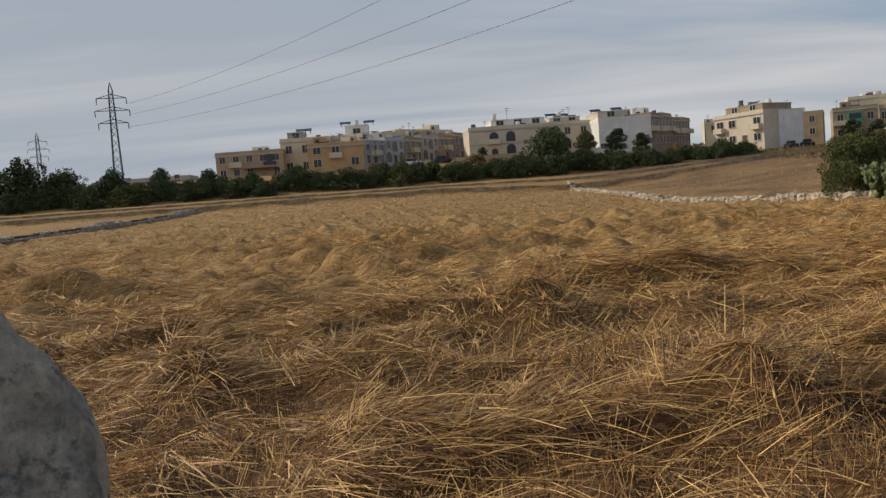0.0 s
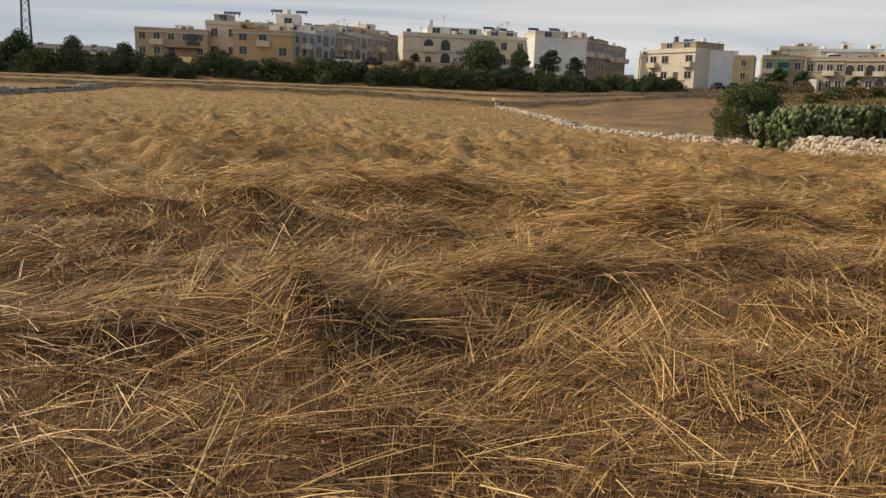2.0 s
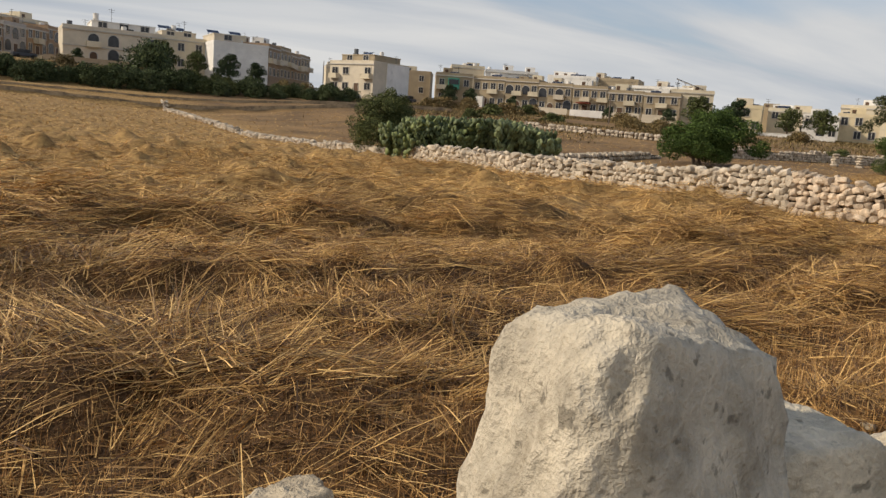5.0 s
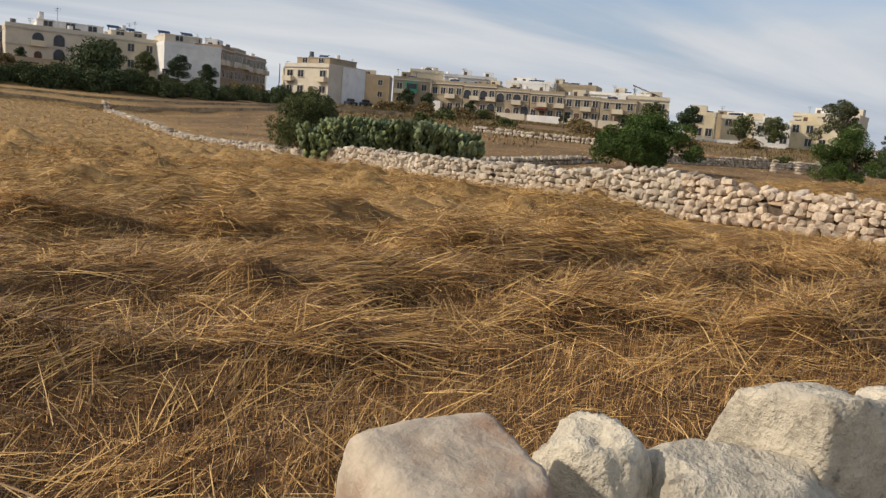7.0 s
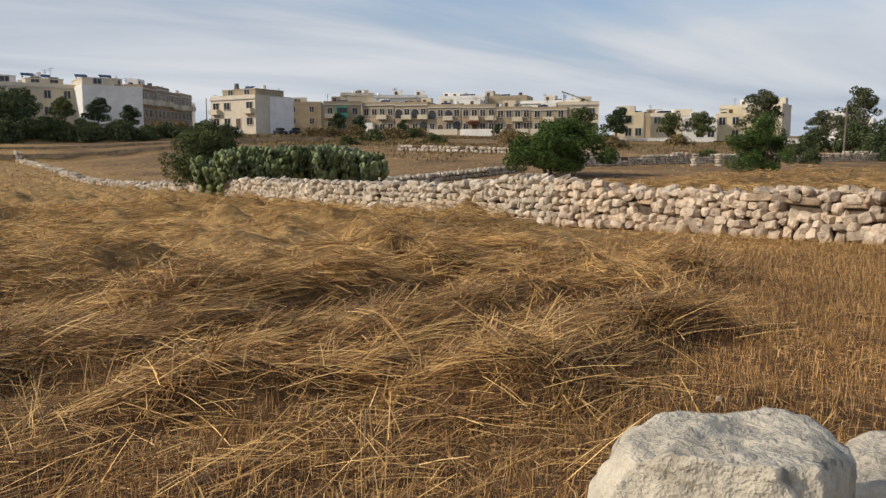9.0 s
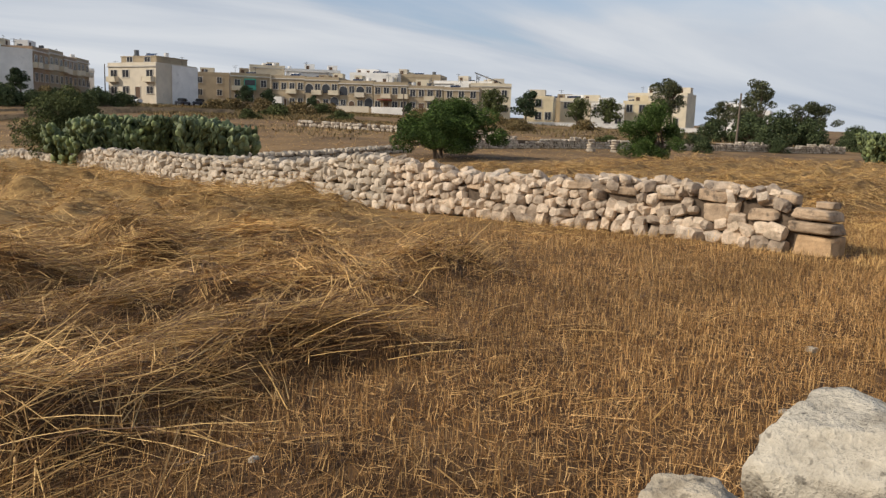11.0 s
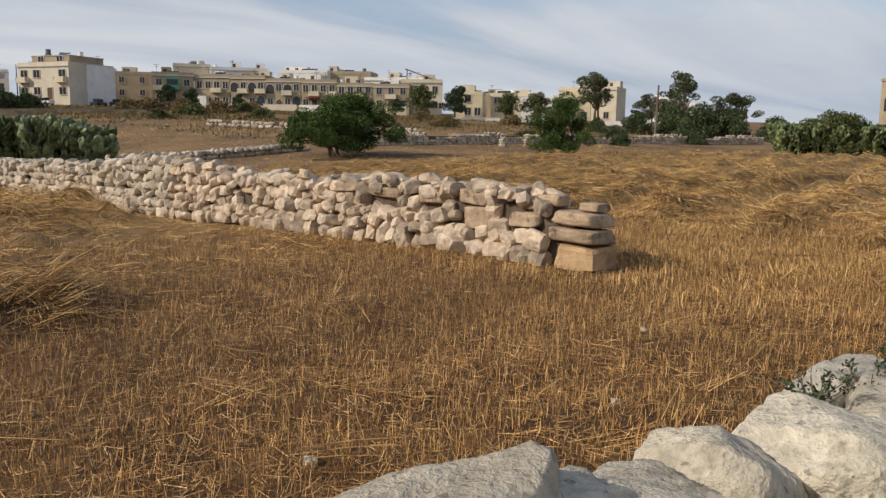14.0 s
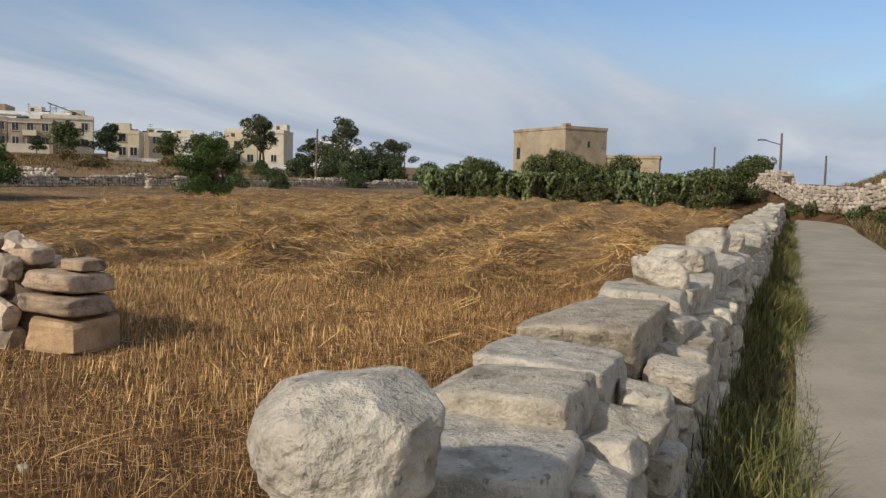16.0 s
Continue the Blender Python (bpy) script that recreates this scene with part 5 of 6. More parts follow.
def house(a, b, depth, z0, z1, mat, label, bays=3, storeys=2, kinds=("window",), parapet=True, pent=None, group="", doors=(), balconies=(), side=0, roof_bits=0, seed=0, win=(1.2, 1.5), cornice=True, skip=()):
    """A flat-roofed house whose front runs from a to b; its local x runs along the front and y into the house."""
    ax, ay = a
    w = math.hypot(b[0] - ax, b[1] - ay)
    turn = math.degrees(math.atan2(b[1] - ay, b[0] - ax))
    ob = empty("house", pose(ax, ay, z0, 0, 0, turn), label, "house", group)
    h = z1 - z0
    q = random.Random(seed)
    foot = -4.0
    part("wall", boxed((0, w, 0, depth, foot, h - 0.25)), M[mat], ob)
    rim = boxed((-0.05, w + 0.05, -0.05, 0.25, h - 0.25, h + 0.55), (-0.05, w + 0.05, depth - 0.25, depth + 0.05, h - 0.25, h + 0.55),
                (-0.05, 0.25, 0.25, depth - 0.25, h - 0.25, h + 0.55), (w - 0.25, w + 0.05, 0.25, depth - 0.25, h - 0.25, h + 0.55))
    add_box(rim, 0.25, w - 0.25, 0.25, depth - 0.25, h - 0.25, h - 0.05)
    part("roof", rim, M[mat], ob)
    if cornice:
        part("cornice", boxed((-0.15, w + 0.15, -0.22, -0.051, h - 0.35, h - 0.1)), M["frame"], ob)
    sh = h / storeys
    for s in range(storeys):
        for i in range(bays):
            if (s, i) in skip:
                continue
            x = w * (i + 0.5) / bays
            kind = kinds[(i + s) % len(kinds)]
            if (s, i) in doors:
                opening(ob, "arch_door" if kind == "arch" else "door", x, s * sh + 0.05, 1.3, 2.2)
            elif kind == "arch":
                opening(ob, "arch", x, s * sh + (0.9 if s == 0 else 0.35), 1.9, 2.1)
            else:
                opening(ob, kind, x, s * sh + 0.95, *win)
            if (s, i) in balconies:
                balcony(ob, x, s * sh + 0.1, 2.6, True, "cream" if q.random() < 0.6 else "pale")
    for i in range(side):
        for s in range(storeys):
            opening(ob, "window", 0, s * sh + 0.95, 1.0, 1.3, pose(w, depth * (i + 0.5) / side, 0, 0, 0, 90))
    if pent:
        p0, p1, py, pz, pm = pent
        part("penthouse", boxed((p0, p1, py, depth - 0.4, h - 0.05, h + pz), (p0 - 0.1, p1 + 0.1, py - 0.1, depth - 0.3, h + pz, h + pz + 0.2)), M[pm], ob, "set-back rooftop storey")
        for i in range(max(1, int((p1 - p0) / 3.5))):
            opening(ob, "window", p0 + (p1 - p0) * (i + 0.5) / max(1, int((p1 - p0) / 3.5)), h + 0.9, 1.5, 1.1, pose(0, py, 0))
    for i in range(q.choice((1, 2)) if w > 5.5 and roof_bits else 0):
        rw, rd, rh = q.uniform(1.8, 3.8), q.uniform(2.2, 3.6), q.uniform(1.3, 2.3)
        rx0, ry0 = q.uniform(0.4, w - rw - 0.4), q.uniform(3.5, depth - rd - 0.5)
        if not pent:
            room = part("roof_room", boxed((rx0, rx0 + rw, ry0, ry0 + rd, h - 0.05, h + rh)), M[q.choice(("white", "cream", "pale", mat))], ob, "small rooftop room")
            part("door", boxed((rx0 + 0.4, rx0 + 1.2, ry0 - 0.03, ry0, h, h + rh * 0.8)), M["brown_wood"], room)
    for i in range(roof_bits + (1 if roof_bits else 0)):
        x, y = q.uniform(0.8, w - 1.6), q.uniform(1.5, depth - 1.5)
        top = h + (pent[3] + 0.15 if pent and pent[0] - 0.3 < x < pent[1] + 0.3 and y > pent[2] - 0.2 else 0) - 0.05
        k = q.random()
        if k < 0.4:
            part("water_tank", add_rod(boxed((x - 0.5, x + 0.5, y - 0.4, y + 0.4, top, top + 0.4)), (x, y, top + 0.4), (x, y, top + 1.4), 0.5, 0.5, 12), M["white" if q.random() < 0.6 else "steel"], ob, "rooftop water tank")
        elif k < 0.7:
            part("aerial", add_rod(add_rod(add_rod(bmesh.new(), (x, y, top), (x, y, top + 2.6), 0.04), (x - 0.6, y, top + 2.4), (x + 0.6, y, top + 2.4), 0.03), (x - 0.4, y, top + 2.0), (x + 0.4, y, top + 2.0), 0.03), M["steel"], ob, "thin television aerial")
        else:
            bm = bmesh.new()
            bmesh.ops.create_cube(bm, size=1, matrix=pose(x, y, top + 0.85, 24) @ Matrix.Diagonal((2.4, 1.5, 0.07, 1)))
            for dx in (-0.9, 0.9):
                add_box(bm, x + dx - 0.04, x + dx + 0.04, y + 0.4, y + 0.48, top, top + 1.0)
                add_box(bm, x + dx - 0.04, x + dx + 0.04, y - 0.48, y - 0.4, top, top + 0.62)
            part("solar_panel", bm, M["panel"], ob, "dark tilted solar panel")
    return ob


def along(a, b, t):
    return (a[0] + (b[0] - a[0]) * t, a[1] + (b[1] - a[1]) * t)


house((-36.6, 165), (-23.2, 165), 11, 8.1, 13.3, "tan", "long two-storey tan house with an arched loggia and rooftop terrace", 5, 2, ("window",), roof_bits=2, seed=1, balconies=((1, 1),), win=(1.1, 1.2), skip=((0, 3),))
loggia = empty("loggia", pose(-25.9, 165, 8.1), "arched loggia and red awning on a tan house front", "loggia")
child("arch", arch_mesh(2.6, 2.3, 0.14, M["glass"], "arch"), loggia, m=pose(0, 0, 2.7))
part("awning", boxed((-5.0, 1.6, -1.6, 0, 2.0, 2.15)), M["red_paint"], loggia, "flat dull red awning")
house((-24.2, 170), (-14.0, 170), 11, 8.6, 15.6, "cream", "cream house with an added upper storey behind its neighbours", 3, 2, ("window",), roof_bits=4, seed=2, pent=(1.0, 4.5, 5, 2.0, "grey"))
house((-17.5, 158), (-6.6, 158), 10, 8.3, 13.3, "orange", "two-storey orange-plastered corner house with a small balcony", 3, 2, ("window",), roof_bits=2, seed=3, balconies=((1, 1),), win=(1.4, 1.4), skip=((0, 1), (1, 2)))
house((-14, 176), (2, 176), 12, 9.5, 16.0, "cream", "cream house with rooftop rooms behind the street", 4, 2, pent=(3, 8, 2, 2.6, "white"), roof_bits=6, seed=4)
row_a, row_b = (-6.5, 158.3), (17.6, 196)
rows_mats = ("grey", "bluegrey", "brown", "grey", "brown", "brown")
for i, mt in enumerate(rows_mats):
    t0, t1 = i / 6, (i + 1) / 6
    house(along(row_a, row_b, t0), along(row_a, row_b, t1 - 0.004), 11, 8.4 + 2.0 * t0, 13.4 + 2.9 * t0 + 0.3 * (i % 2), mt, "narrow two-storey terraced house with tall windows on a rising street", 3, 2,
          ("arch", "window") if i % 2 else ("window",), group="terraced houses on the rising street", doors=((0, 1),), balconies=((1, 1),) if i % 2 == 0 else (), roof_bits=2, seed=10 + i, win=(1.1, 1.7))
house((0, 187), (14, 199), 10, 11, 17.5, "cream", "cream house with rooftop clutter behind the terrace", 3, 2, roof_bits=5, seed=30)
villa = house((15.2, 170), (32.9, 170), 13, 8.8, 15.2, "pale", "large pale stone villa with arched windows, balconies and penthouse", 5, 2, ("arch",), pent=(5.3, 17.0, 3.5, 1.9, "white"), doors=((0, 1),), balconies=((1, 1),), roof_bits=6, seed=31, skip=((0, 0), (1, 0), (0, 3), (1, 3)))
part("string_course", boxed((-0.1, 17.8, -0.18, -0.01, 3.1, 3.3)), M["frame"], villa)
house((33, 180), (44, 180), 11, 9.5, 16.0, "cream", "cream house with rooftop rooms behind street trees", 3, 2, pent=(2, 9, 2.5, 1.6, "pale"), roof_bits=6, seed=32)
house((43.5, 172), (55.0, 172), 12, 9.0, 15.5, "white", "plain white house with a blank side wall and solar panels", 2, 2, pent=(0.3, 6.0, 1.2, 1.9, "pale"), roof_bits=4, seed=33, skip=((0, 0), (0, 1), (1, 0), (1, 1)), cornice=False)
rb, rc = (55.2, 172.5), (73, 197)
for i in range(4):
    t0, t1 = i / 4, (i + 1) / 4
    house(along(rb, rc, t0), along(rb, rc, t1 - 0.004), 10, 9.2 + 0.6 * t0, 16.1 - 0.7 * t0 + 0.5 * (i % 2), ("brown", "sand", "brown", "sand")[i], "brown-stone terraced house with stacked balconies", 3, 2,
          group="brown terraced houses", balconies=((1, 0), (1, 2)), roof_bits=2, seed=40 + i)
big = house((69.9, 174.3), (75.3, 162.3), 11.6, 7.6, 14.2, "pale", "large detached pale house with arched door and balconies", 4, 2, ("window",), pent=(1.2, 11, 2.4, 1.9, "sand"), doors=((0, 2),), balconies=((1, 0), (1, 3)), roof_bits=5, seed=50, win=(1.7, 1.4), skip=((1, 2),))
part("side_wall", boxed((13.25, 13.42, 4.2, 11.7, -3, 6.9)), M["white"], big, "white-painted side wall")
house((99.3, 178.7), (107.4, 174.6), 11, 7.6, 14.6, "sand", "sandstone house with a green enclosed balcony", 3, 2, roof_bits=3, seed=51, balconies=((1, 0),))
gb = empty("balcony_box", pose(103.2, 176.6, 11.2, 0, 0, -27), "bright green enclosed timber balcony on a house front", "balcony")
part("box", boxed((-1.4, 1.4, -1.2, 0, 0, 2.6)), M["green_paint"], gb)
part("glazing", boxed((-1.2, 1.2, -1.24, -1.2, 1.1, 2.3)), M["glass"], gb)
ra, rz = (108.0, 175.0), (140.8, 137.2)
for i in range(6):
    t0, t1 = i / 6, (i + 1) / 6
    hb = house(along(ra, rz, t0), along(ra, rz, t1 - 0.003), 11, 7.2 - 0.4 * t0, 14.4 - 2.6 * t0 + 0.25 * (i % 2), "sand", "two-storey sandstone terraced house with balcony and low front wall", 4 if i < 5 else 3, 2,
               ("window", "arch") if i in (1, 2) else ("window",), group="sandstone terrace", doors=((0, 1),), balconies=((1, 1), (1, 3)) if i % 2 else ((1, 2),), roof_bits=2, seed=60 + i, win=(1.2, 1.5))
    part("porch", boxed((0.4, 3.2, -1.8, -0.02, 0, 2.7)) if i == 0 else boxed((0.3, 8.0, -3.2, -3.05, -1.5, 1.0)), M["white" if i in (0, 3) else "pale"], hb, "painted front porch or garden wall")
part("awning", boxed((-1.6, 1.6, -2.0, 0, 0, 0.2)), M["red_paint"], empty("awning", pose(126.2, 153.8, 9.6, 0, 0, -49), "dull red awning over a house door", "awning"))
for k, (a, b, d, z0, z1, mt, label) in enumerate((
        ((118, 186), (130, 179), 9, 9, 17.3, "white", "white rooftop house rising behind the sandstone terrace"), ((131, 176), (139, 166), 9, 9, 16.8, "white", "white rooftop house rising behind the sandstone terrace"),
        ((112, 194), (120, 190), 9, 9, 18.2, "cream", "cream rooftop house rising behind the sandstone terrace"), ((140, 170), (148, 160), 9, 9, 16.8, "sand", "sandstone house behind the terrace"),
        ((146, 160), (156, 146), 9, 8, 15.2, "white", "low white house behind the terrace"), ((156, 165), (163, 155), 9, 8, 15.6, "white", "low white house behind the terrace"),
        ((144.0, 143.8), (150.8, 137.0), 10, 7, 14.0, "cream", "cream house with a sloping solar rack on its roof"), ((135.3, 117.6), (139.0, 112.9), 9, 4.8, 10.0, "lemon", "small pale yellow house beside trees"),
        ((147, 118), (152, 111), 9, 5, 10.2, "cream", "cream house behind trees"), ((152, 127), (158, 119), 9, 6, 10.7, "sand", "sandstone house among others"),
        ((146.5, 109.0), (150.5, 103.6), 8, 4.4, 9.0, "white", "small white house beside a white wall"), ((156, 108), (160.5, 101.5), 10, 4.4, 9.9, "lemon", "cream house catching the sun"),
        ((173.5, 120), (178.5, 107), 10, 5, 12.8, "cream", "tall cream house behind eucalyptus trees"), ((160, 88), (164, 79), 9, 4, 8.0, "white", "low white house behind eucalyptus trees"),
        ((84, 215), (97, 211), 10, 10, 16.0, "cream", "cream house along a far street"), ((99, 214), (112, 206), 10, 10, 16.5, "sand", "sandstone house along a far street"), ((74, 232), (84, 229), 10, 11, 16.5, "white", "white house along a far street"),
        ((-92, 196), (-80, 196), 9, 8, 11.6, "grey", "low grey house beyond the hedge"), ((-70, 205), (-52, 205), 9, 8, 11.4, "grey", "low grey farm building beyond the hedge"))):
    house(a, b, d, z0, z1, mt, label, 3, 2, seed=80 + k, roof_bits=2 if k < 17 else 0, cornice=k % 2 == 0, skip=((0, 0), (1, 2)) if k % 3 else ())
rack = empty("solar_rack", pose(147.5, 141.5, 14.5, 0, 0, -45), "sloping rooftop rack of dark solar panels", "solar panels")
bm = bmesh.new()
bmesh.ops.create_cube(bm, size=1, matrix=pose(0, 2, 1.4, 0, 20, 0) @ Matrix.Diagonal((7, 3, 0.12, 1)))
part("panels", bm, M["panel"], rack)
part("legs", boxed((-2.9, -2.8, 0.7, 0.8, -1.0, 2.3), (2.8, 2.9, 0.7, 0.8, -1.0, 0.5), (-2.9, -2.8, 3.2, 3.3, -1.0, 2.3), (2.8, 2.9, 3.2, 3.3, -1.0, 0.5)), M["steel"], rack)

# garden walls below the houses
for a, b, z0, z1, mt, label in (((130.0, 113.6), (142.8, 98.6), 2.8, 5.0, "white", "long low white roadside wall"), ((148, 92), (153, 85), 2.8, 4.6, "white", "long low white roadside wall"),
                                ((11.5, 160), (26, 160), 5.5, 9.2, "tan", "ochre retaining wall below the villa"), ((5, 161), (11.4, 161), 6.0, 9.0, "lemon", "pale yellow garden wall")):
    w = math.hypot(b[0] - a[0], b[1] - a[1])
    ob = empty("garden_wall", pose(*a, z0, 0, 0, math.degrees(math.atan2(b[1] - a[1], b[0] - a[0]))), label, "wall")
    part("wall", boxed((0, w, 0, 0.3, -1.5, z1 - z0)), M[mt], ob)
    part("coping", boxed((-0.05, w + 0.05, -0.06, 0.36, z1 - z0, z1 - z0 + 0.12)), M[mt], ob)

# ---- old farm building ----
farm = empty("farmhouse", pose(109.5, 22.4, 0.2, 0, 0, -36.5), "old square sandstone farmhouse tower with a lower annex", "farmhouse")
part("wall", boxed((0, 6.2, 0, 10.0, -1, 7.9)), M["old_stone"], farm)
part("parapet", boxed((-0.08, 6.28, -0.08, 0.25, 7.9, 8.25), (-0.08, 0.25, 0.25, 10.08, 7.9, 8.2), (5.95, 6.28, 0.25, 10.08, 7.9, 8.25), (0.25, 5.95, 9.8, 10.08, 7.9, 8.2), (-0.1, 0.7, -0.1, 0.6, 8.25, 8.5)), M["old_stone"], farm)
part("window", boxed((-0.03, 0.02, 8.6, 9.3, 4.6, 6.0)), M["glass"], farm, "small dark window opening")
part("window", boxed((3.3, 3.6, -0.03, 0.02, 5.9, 6.6)), M["glass"], farm, "narrow dark slit window")
annex = empty("farm_annex", pose(114.6, 19.6, 0.2, 0, 0, -84), "low flat-roofed sandstone annex beside the farmhouse", "farm building")
part("wall", boxed((0, 6.9, 0, 6.0, -1, 4.8)), M["old_stone"], annex)
part("roof", boxed((-0.1, 7.0, -0.12, 6.1, 4.8, 5.15)), M["old_stone"], annex)


# ---- far rubble walls and terraces ----
def rubble_line(name, pts, h, w, size, seed, label):
    """A low rubble wall along a line: core coloured dark as gap shade, and many stones joined."""
    q = random.Random(seed)
    ob = empty(name, Matrix(), label, "stone wall", kind="structure")
    places = []
    bm = bmesh.new()
    for (x0, y0), (x1, y1) in zip(pts[:-1], pts[1:]):
        ln = math.hypot(x1 - x0, y1 - y0)
        ang = math.atan2(y1 - y0, x1 - x0)
        n = max(1, int(ln / 4))
        for i in range(n):
            xm, ym = x0 + (x1 - x0) * (i + 0.5) / n, y0 + (y1 - y0) * (i + 0.5) / n
            bmesh.ops.create_cube(bm, size=1, matrix=pose(xm, ym, float(land(xm, ym)) + h * 0.36, 0, 0, math.degrees(ang)) @ Matrix.Diagonal((ln / n, w * 0.7, h * 0.9, 1)))
        s = 0.0
        while s < ln:
            t = s / ln
            x, y = x0 + (x1 - x0) * t, y0 + (y1 - y0) * t
            z = float(land(x, y))
            hh = h * (0.75 + 0.4 * math.sin(s * 0.35 + seed) * q.uniform(0.3, 1))
            k = 0
            while k * size * 0.75 < hh:
                for sd in (-1, 1):
                    o = sd * w * 0.36 + q.uniform(-0.08, 0.08)
                    places.append(((x - math.sin(ang) * o, y + math.cos(ang) * o, z + k * size * 0.75 + size * 0.3),
                                   (size * q.uniform(0.8, 1.6), size * q.uniform(0.7, 1.1), size * q.uniform(0.7, 1.15)), (q.uniform(-15, 15), q.uniform(-15, 15), math.degrees(ang) + q.uniform(-25, 25)), q.choice(LOWPOLY)))
                k += 1
            s += size * q.uniform(0.9, 1.3)
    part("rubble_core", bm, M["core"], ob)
    joined_stones("rubble", places, ob, M["rubble_far"], "joined weathered stones")
    return ob


LOWPOLY = [rock("stone", 700 + i, 1, M["rubble_far"], 3.0, 5, 0.08) for i in range(8)]
def terrace(name, x0, x1, y, h, seed, label):
    """A low bank face of earth and stones along a terrace edge, with an uneven top."""
    xx = np.arange(x0, x1, 0.5)
    lo = land(xx, np.full_like(xx, y - 0.3)) - 0.2
    hi = lo + 0.2 + h * (1 + 0.06 * ripple(xx, xx * 0.1 + seed, 6.0, 1) + 0.08 * ripple(xx, xx * 0.3, 1.1, 2))
    yy = y + 0.15 * ripple(xx, xx * 0.2 + seed, 3.0, 0)
    v = np.stack([np.stack([xx, yy - 0.25, lo], -1), np.stack([xx, yy - 0.05, (lo + hi) / 2], -1), np.stack([xx, yy + 0.1, hi], -1), np.stack([xx, yy + 0.9, hi - 0.02], -1), np.stack([xx, yy + 1.5, lo], -1)], 1)
    i = np.arange(len(xx) * 5).reshape(-1, 5)
    q = np.stack([i[:-1, :-1], i[1:, :-1], i[1:, 1:], i[:-1, 1:]], -1).reshape(-1, 4)
    return tagged(new(name, mesh_from(name, v.reshape(-1, 3), q, M["bank"])), label, "terrace wall", kind="structure")


terrace("wall_terrace_1", -75, 72, 119.8, 0.6, 1, "low brown terrace bank across the far field")
terrace("wall_terrace_2", -95, 75, 126.8, 0.5, 2, "brown upper terrace bank below the hedge")
rubble_line("wall_west", [(-33, 46), (-31.5, 70), (-30, 95), (-29.5, 119)], 0.7, 1.0, 0.30, 3, "low overgrown rubble wall along the western field edge")
rubble_line("wall_middle_1", [(63, 85), (67.5, 79), (73, 72), (78, 66)], 0.8, 0.7, 0.5, 4, "pale rubble wall along a far field")
rubble_line("wall_middle_2", [(58, 51.5), (66, 52), (76, 52.0), (92, 50), (104, 46.5), (116, 44)], 0.9, 0.9, 0.30, 5, "low rubble wall at the foot of the far slope")
rubble_line("wall_middle_3", [(30, 46), (40, 47), (52, 50)], 0.45, 1.0, 0.4, 6, "tumbled stones along a far field edge")
rubble_line("wall_south", [(54, -7.5), (58, -5.6), (64, -3.6), (72, -0.8), (80, 1.4)], 1.15, 0.9, 0.25, 7, "high rubble wall on the bank above the lane")
rubble_line("wall_farm", [(92, 9.2), (96, 8.0)], 1.4, 0.9, 0.45, 8, "broken rubble wall end beside the farm")
for px, py in ((71.6, 47.6), (73.9, 46.7)):
    ob = empty("gate_pillar", pose(px, py, float(land(px, py)), 0, 0, 20), "squat rubble gate pillar standing in the field", "pillar", "gate pillars")
    for i in range(5):
        stone_at(ob, LOWPOLY[(i + int(px)) % 8], (0.05 * (i % 2), 0, 0.12 + 0.23 * i), (0.85 - 0.05 * i, 0.8 - 0.04 * i, 0.30), (0, 0, 31 * i))

# ---- pylons and poles ----


def pylon(x, y, z, h, turn):
    """A lattice mast with three cross-arms."""
    ob = empty("pylon", pose(x, y, z, 0, 0, turn), "grey steel lattice electricity pylon with three cross-arms", "pylon", "power line pylons")
    b0, b1 = h * 0.040, h * 0.016
    bm = bmesh.new()
    def leg(sx, sy, t):
        b = b0 + (b1 - b0) * t
        return (sx * b, sy * b, h * 0.93 * t)
    for sx in (-1, 1):
        for sy in (-1, 1):
            add_rod(bm, leg(sx, sy, 0), leg(sx, sy, 1), 0.13, 0.10, 4)
            add_rod(bm, leg(sx, sy, 1), (0, 0, h), 0.10, 0.07, 4)
    part("mast", bm, M["steel"], ob)
    bm = bmesh.new()
    n = 13
    for i in range(n):
        t0, t1 = i / n, (i + 1) / n
        for (sx, sy), (tx, ty) in (((-1, -1), (1, -1)), ((1, -1), (1, 1)), ((1, 1), (-1, 1)), ((-1, 1), (-1, -1))):
            p, q = ((sx, sy), (tx, ty)) if i % 2 else ((tx, ty), (sx, sy))
            add_rod(bm, leg(*p, t0), leg(*q, t1), 0.055, 0.055, 3)
    part("bracing", bm, M["steel"], ob)
    for k, (zz, w) in enumerate(((0.86, 0.125), (0.75, 0.145), (0.64, 0.125))):
        bm = bmesh.new()
        for sx in (-1, 1):
            add_rod(bm, (0, 0, h * (zz + 0.035)), (sx * h * w, 0, h * zz), 0.07, 0.05, 4)
            add_rod(bm, (0, 0, h * zz), (sx * h * w, 0, h * zz), 0.08, 0.06, 4)
        arm = part("cross_arm", bm, M["steel"], ob)
        for sx in (-1, 1):
            part("insulator", add_rod(bmesh.new(), (sx * h * w, 0, h * zz), (sx * h * w, 0, h * (zz - 0.055)), 0.09, 0.09, 5), M["steel"], arm)
    return ob


pylon(-50.9, 150, 6.4, 20.3, 12)
pylon(-128.3, 300, 11, 25.0, 12)
pylon(-232, 470, 13, 27.0, 12)
pylon(-345, 640, 14, 30.0, 12)


def cable(a, b, sag, r):
    c = bpy.data.curves.new("power_cable", "CURVE")
    c.dimensions, c.bevel_depth, c.bevel_resolution = "3D", r, 1
    s = c.splines.new("POLY")
    s.points.add(40)
    for i in range(41):
        t = i / 40
        p = Vector(a).lerp(Vector(b), t)
        s.points[i].co = (p.x, p.y, p.z - 4 * sag * t * (1 - t), 1)
    c.materials.append(M["cable"])
    return tagged(new("power_cable", c), "thin dark overhead power cable against the sky", "cable", "power line cables")


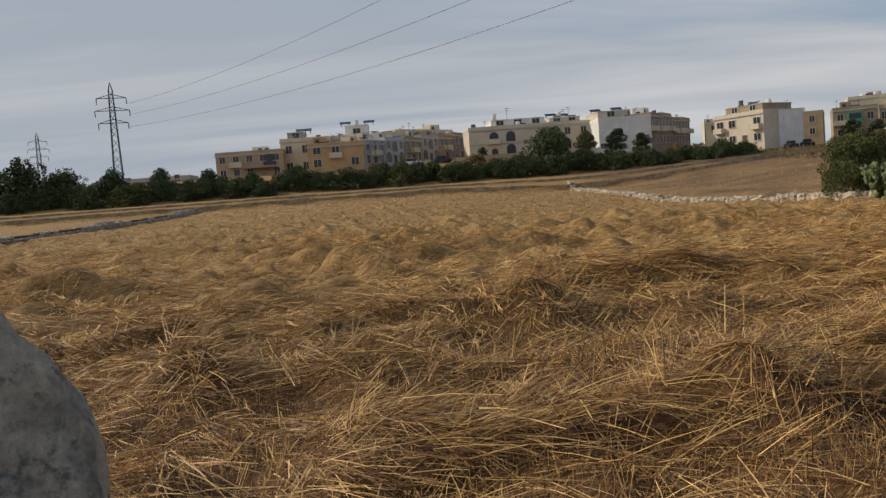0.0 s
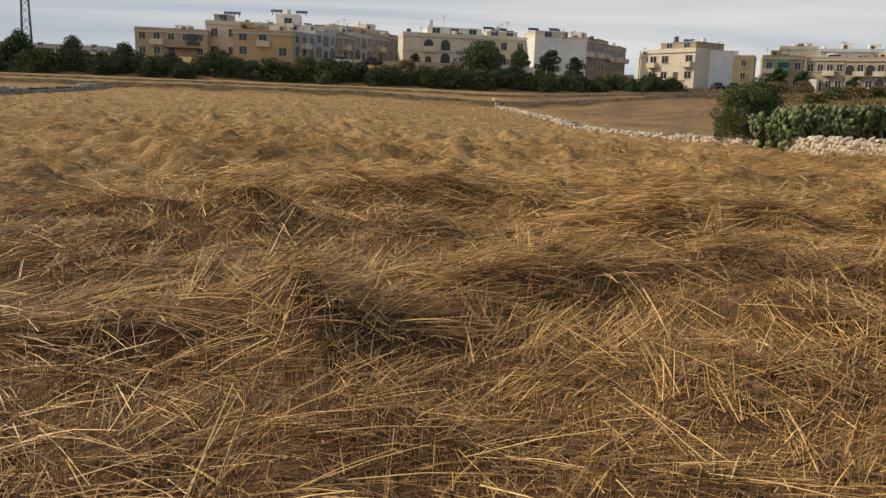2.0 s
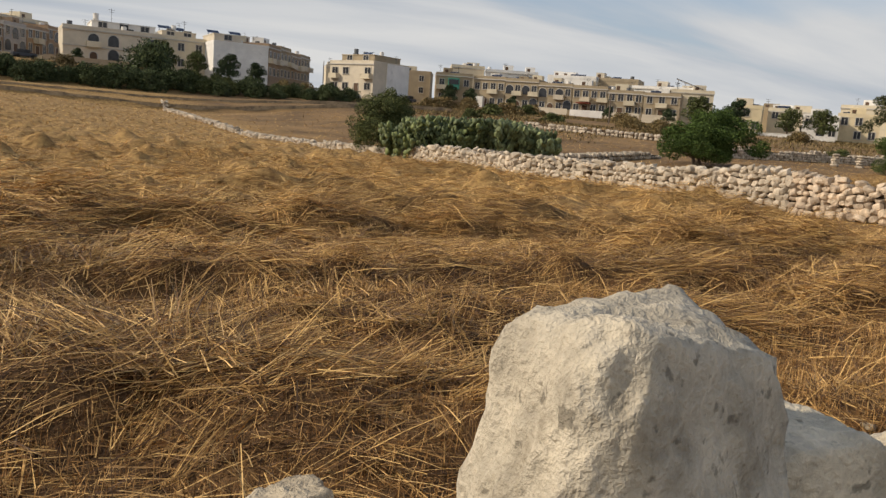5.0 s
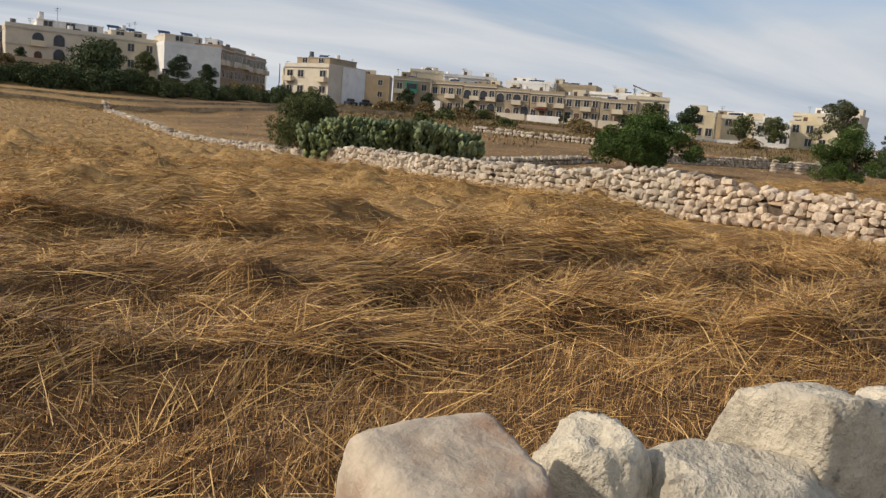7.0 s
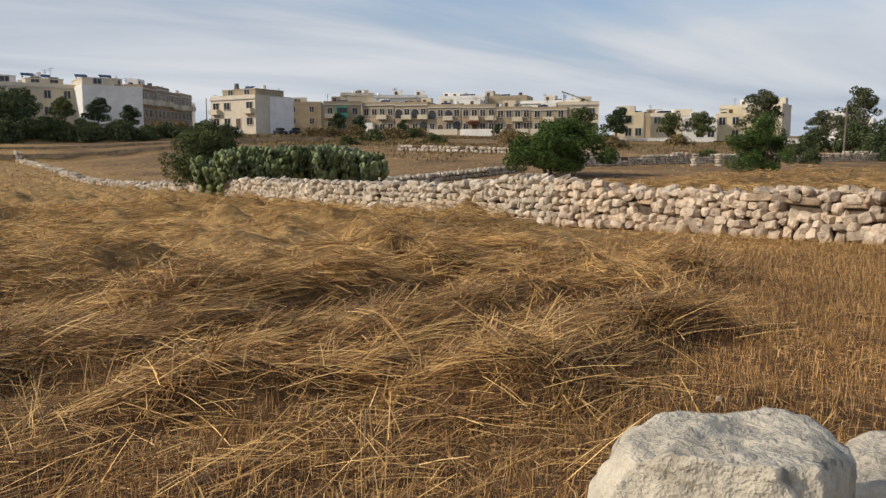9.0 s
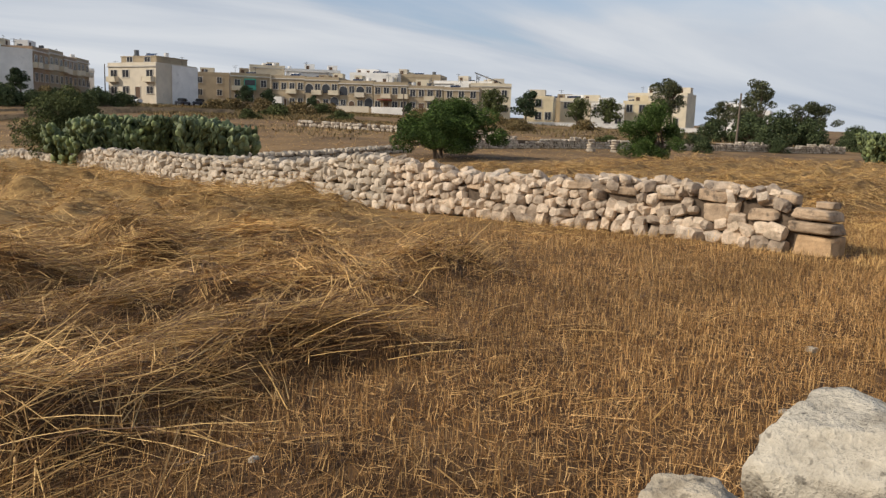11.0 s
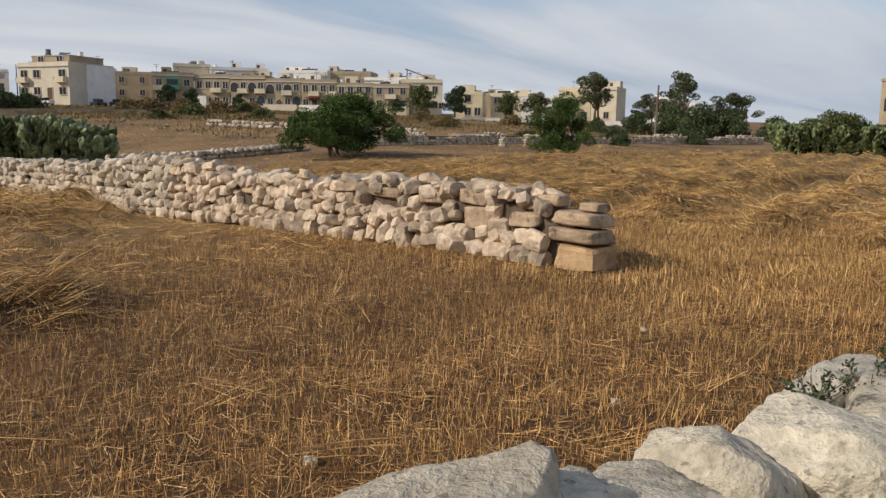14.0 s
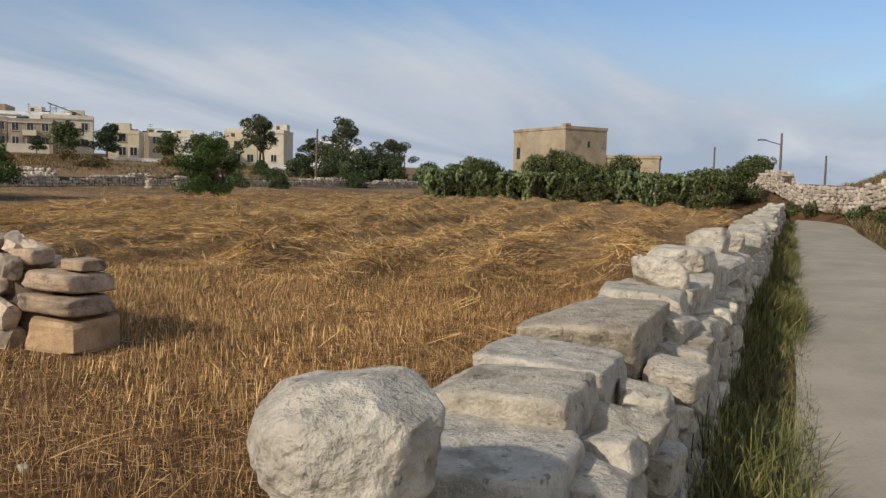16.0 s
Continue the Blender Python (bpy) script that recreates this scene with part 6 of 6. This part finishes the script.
for (dx, dz), (ex, ez) in (((2.9, 13.0), (40.0, 24.5)), ((2.9, 11.0), (47.0, 22.0)), ((2.6, 8.8), (53.0, 19.5))):
    cable((-50.9 + dx, 150.5, 10 + dz - 0.2), (ex, 24, ez + 2.5), 3.2, 0.022)


def pole(x, y, top, label, arm=True, lean=0.0, lamp=False):
    z = float(land(x, y))
    ob = empty("utility_pole", pose(x, y, z - 0.2, 0, lean, 0), label, "pole", "utility poles")
    part("shaft", add_rod(bmesh.new(), (0, 0, 0), (0, 0, top - z), 0.14, 0.10, 8), M["pole"], ob)
    if arm:
        part("cross_bar", boxed((-0.7, 0.7, -0.05, 0.05, top - z - 0.5, top - z - 0.38)), M["pole"], ob)
    if lamp:
        part("lamp_arm", add_rod(bmesh.new(), (0, 0, top - z - 1.2), (0, 1.6, top - z - 0.7), 0.05), M["steel"], ob)
        part("lamp_head", boxed((-0.15, 0.15, 1.5, 2.3, top - z - 0.75, top - z - 0.6)), M["steel"], ob)
    return ob


pole(103.2, 117, 10.0, "weathered wooden utility pole beside a field wall", False)
pole(98.7, 48.6, 7.7, "weathered wooden utility pole beside rubble", False, 3)
pole(130, 7.8, 7.3, "slim wooden pole behind the cactus hedge", False)
pole(109.9, -0.2, 7.7, "slim pole with a small street lamp", False, 2, True)
pole(120, -4.9, 5.8, "short wooden pole behind a rubble wall", False)
pole(75.2, 193, 16.0, "tall street pole among houses", False)
pole(133.5, 143, 12.6, "street pole before the terrace", False)
pole(150, 39, 7.0, "distant pole with a long cross-bar", True)
pole(150, 62, 7.0, "distant pole with a long cross-bar", True)


# ---- parked cars ----
def car(x, y, turn, mat, label, z=None):
    ob = empty("car", pose(x, y, float(land(x, y)) if z is None else z, 0, 0, turn), label, "car", "parked cars")
    bm = boxed((-2.0, 2.0, -0.8, 0.8, 0.28, 0.85))
    bmesh.ops.bevel(bm, geom=bm.edges[:], offset=0.15, segments=2, affect="EDGES")
    part("body", bm, M[mat], ob)
    bm = boxed((-1.2, 1.0, -0.7, 0.7, 0.82, 1.4))
    bmesh.ops.bevel(bm, geom=bm.edges[:], offset=0.22, segments=2, affect="EDGES")
    part("cabin", bm, M["glass"], ob, "dark glazed cabin")
    part("roof", boxed((-0.85, 0.65, -0.55, 0.55, 1.39, 1.44)), M[mat], ob)
    for wx in (-1.25, 1.25):
        for wy in (-0.78, 0.78):
            part("wheel", add_rod(bmesh.new(), (wx, wy - 0.1, 0.31), (wx, wy + 0.1, 0.31), 0.31, 0.31, 12), M["tyre"], ob)
    return ob


for args in ((2.5, 157.5, 10, "car_white", "white van-like car parked below terraced houses"), (8.5, 160, 20, "car_dark", "dark car parked on a village street"), (80, 160.5, 40, "car_dark", "dark car parked beside the pale house"),
             (85, 163.5, 40, "car_dark", "dark car parked beside the pale house"), (118, 160.5, -49, "car_white", "white car parked before the terrace"), (60, 171, 0, "car_white", "white car parked on a village street"),
             (70, 161, -60, "car_white", "white car parked before the pale house")):
    car(*args)

# ---- small things in the field ----
for sx, sy, s in ((19.38, 2.77, 0.05), (21.3, 2.3, 0.035), (17.8, 2.2, 0.03), (14.9, 3.4, 0.03), (22.9, 3.1, 0.035), (9.1, 3.0, 0.04)):
    ob = new("field_stone", MIDDLE[int(sx * 3) % 10])
    ob.matrix_basis = pose(sx, sy, float(height(sx, sy)) + s * 0.3, 0, 0, sx * 50) @ Matrix.Diagonal((s, s * 0.7, s * 0.6, 1))
    tagged(ob, "small pale stone lying on the stubble", "stone", "stones in the stubble")


def weed(x, y, z, h, seed, label, mat):
    """A small branching weed."""
    q = random.Random(seed)
    bm = bmesh.new()
    lv = []
    for _ in range(12):
        a, tilt = q.uniform(0, 6.28), q.uniform(0.2, 2.2)
        p = Vector((0, 0, 0))
        d = Vector((math.cos(a) * tilt, math.sin(a) * tilt, 1)).normalized()
        for s in range(4):
            e = p + d * h / 4 * q.uniform(0.7, 1.2)
            add_rod(bm, p, e, 0.003 * (1 - s * 0.2), 0.002, 3)
            for _k in range(5):
                c = p.lerp(e, q.random())
                lv.append((c.x + q.uniform(-0.015, 0.015), c.y + q.uniform(-0.015, 0.015), c.z))
            p, d = e, (d + Vector((q.uniform(-0.3, 0.3), q.uniform(-0.3, 0.3), 0.1))).normalized()
    ob = empty("weed", pose(x, y, z), label, "weed")
    tagged(part("stems", bm, M["bark"], ob), kind="stuff")
    vv, ff = leaves(np.array(lv), np.full((len(lv), 3), 0.012), 260, 0.010, np.random.RandomState(seed))
    child("foliage", mesh_from("foliage", vv, ff, mat), ob)
    return ob


for wx, wa, wz, wh, seed in ((20.05, 0.14, 0.76, 0.15, 3), (20.28, 0.02, 0.75, 0.20, 4), (20.42, -0.10, 0.74, 0.14, 7), (19.72, 0.20, 0.80, 0.14, 8), (20.55, 0.22, 0.74, 0.16, 9)):
    weed(wx, float(wall_mid(wx)) + wa, wz, wh, seed, "sprawling green weed growing between wall stones", M["shrub"])
weed(9.35, float(wall_mid(9.35)) - 0.12, 0.74, 0.30, 5, "thin dry weed stem beside wall stones", M["scrub"])
weed(8.75, float(wall_mid(8.75)) - 0.15, 0.74, 0.26, 6, "thin dry weed stem beside wall stones", M["scrub"])

# ---- single stones of the cross wall, nearest first ----
for parent, q, me, turn in LATE[:300]:
    yy, zz, ac, ln, dp, hg = q
    stone_at(parent, me, (float(cross_line(yy)) + ac, yy, float(land(cross_line(yy), yy)) + zz), (dp, ln, hg), (turn[0], turn[1], turn[2]))
joined_stones("rubble", [((float(cross_line(q[0])) + q[2], q[0], float(land(cross_line(q[0]), q[0])) + q[1]), (q[4], q[3], q[5]), t, me) for _, q, me, t in LATE[300:]],
              cross, M["rubble_far"], "joined weathered stones")
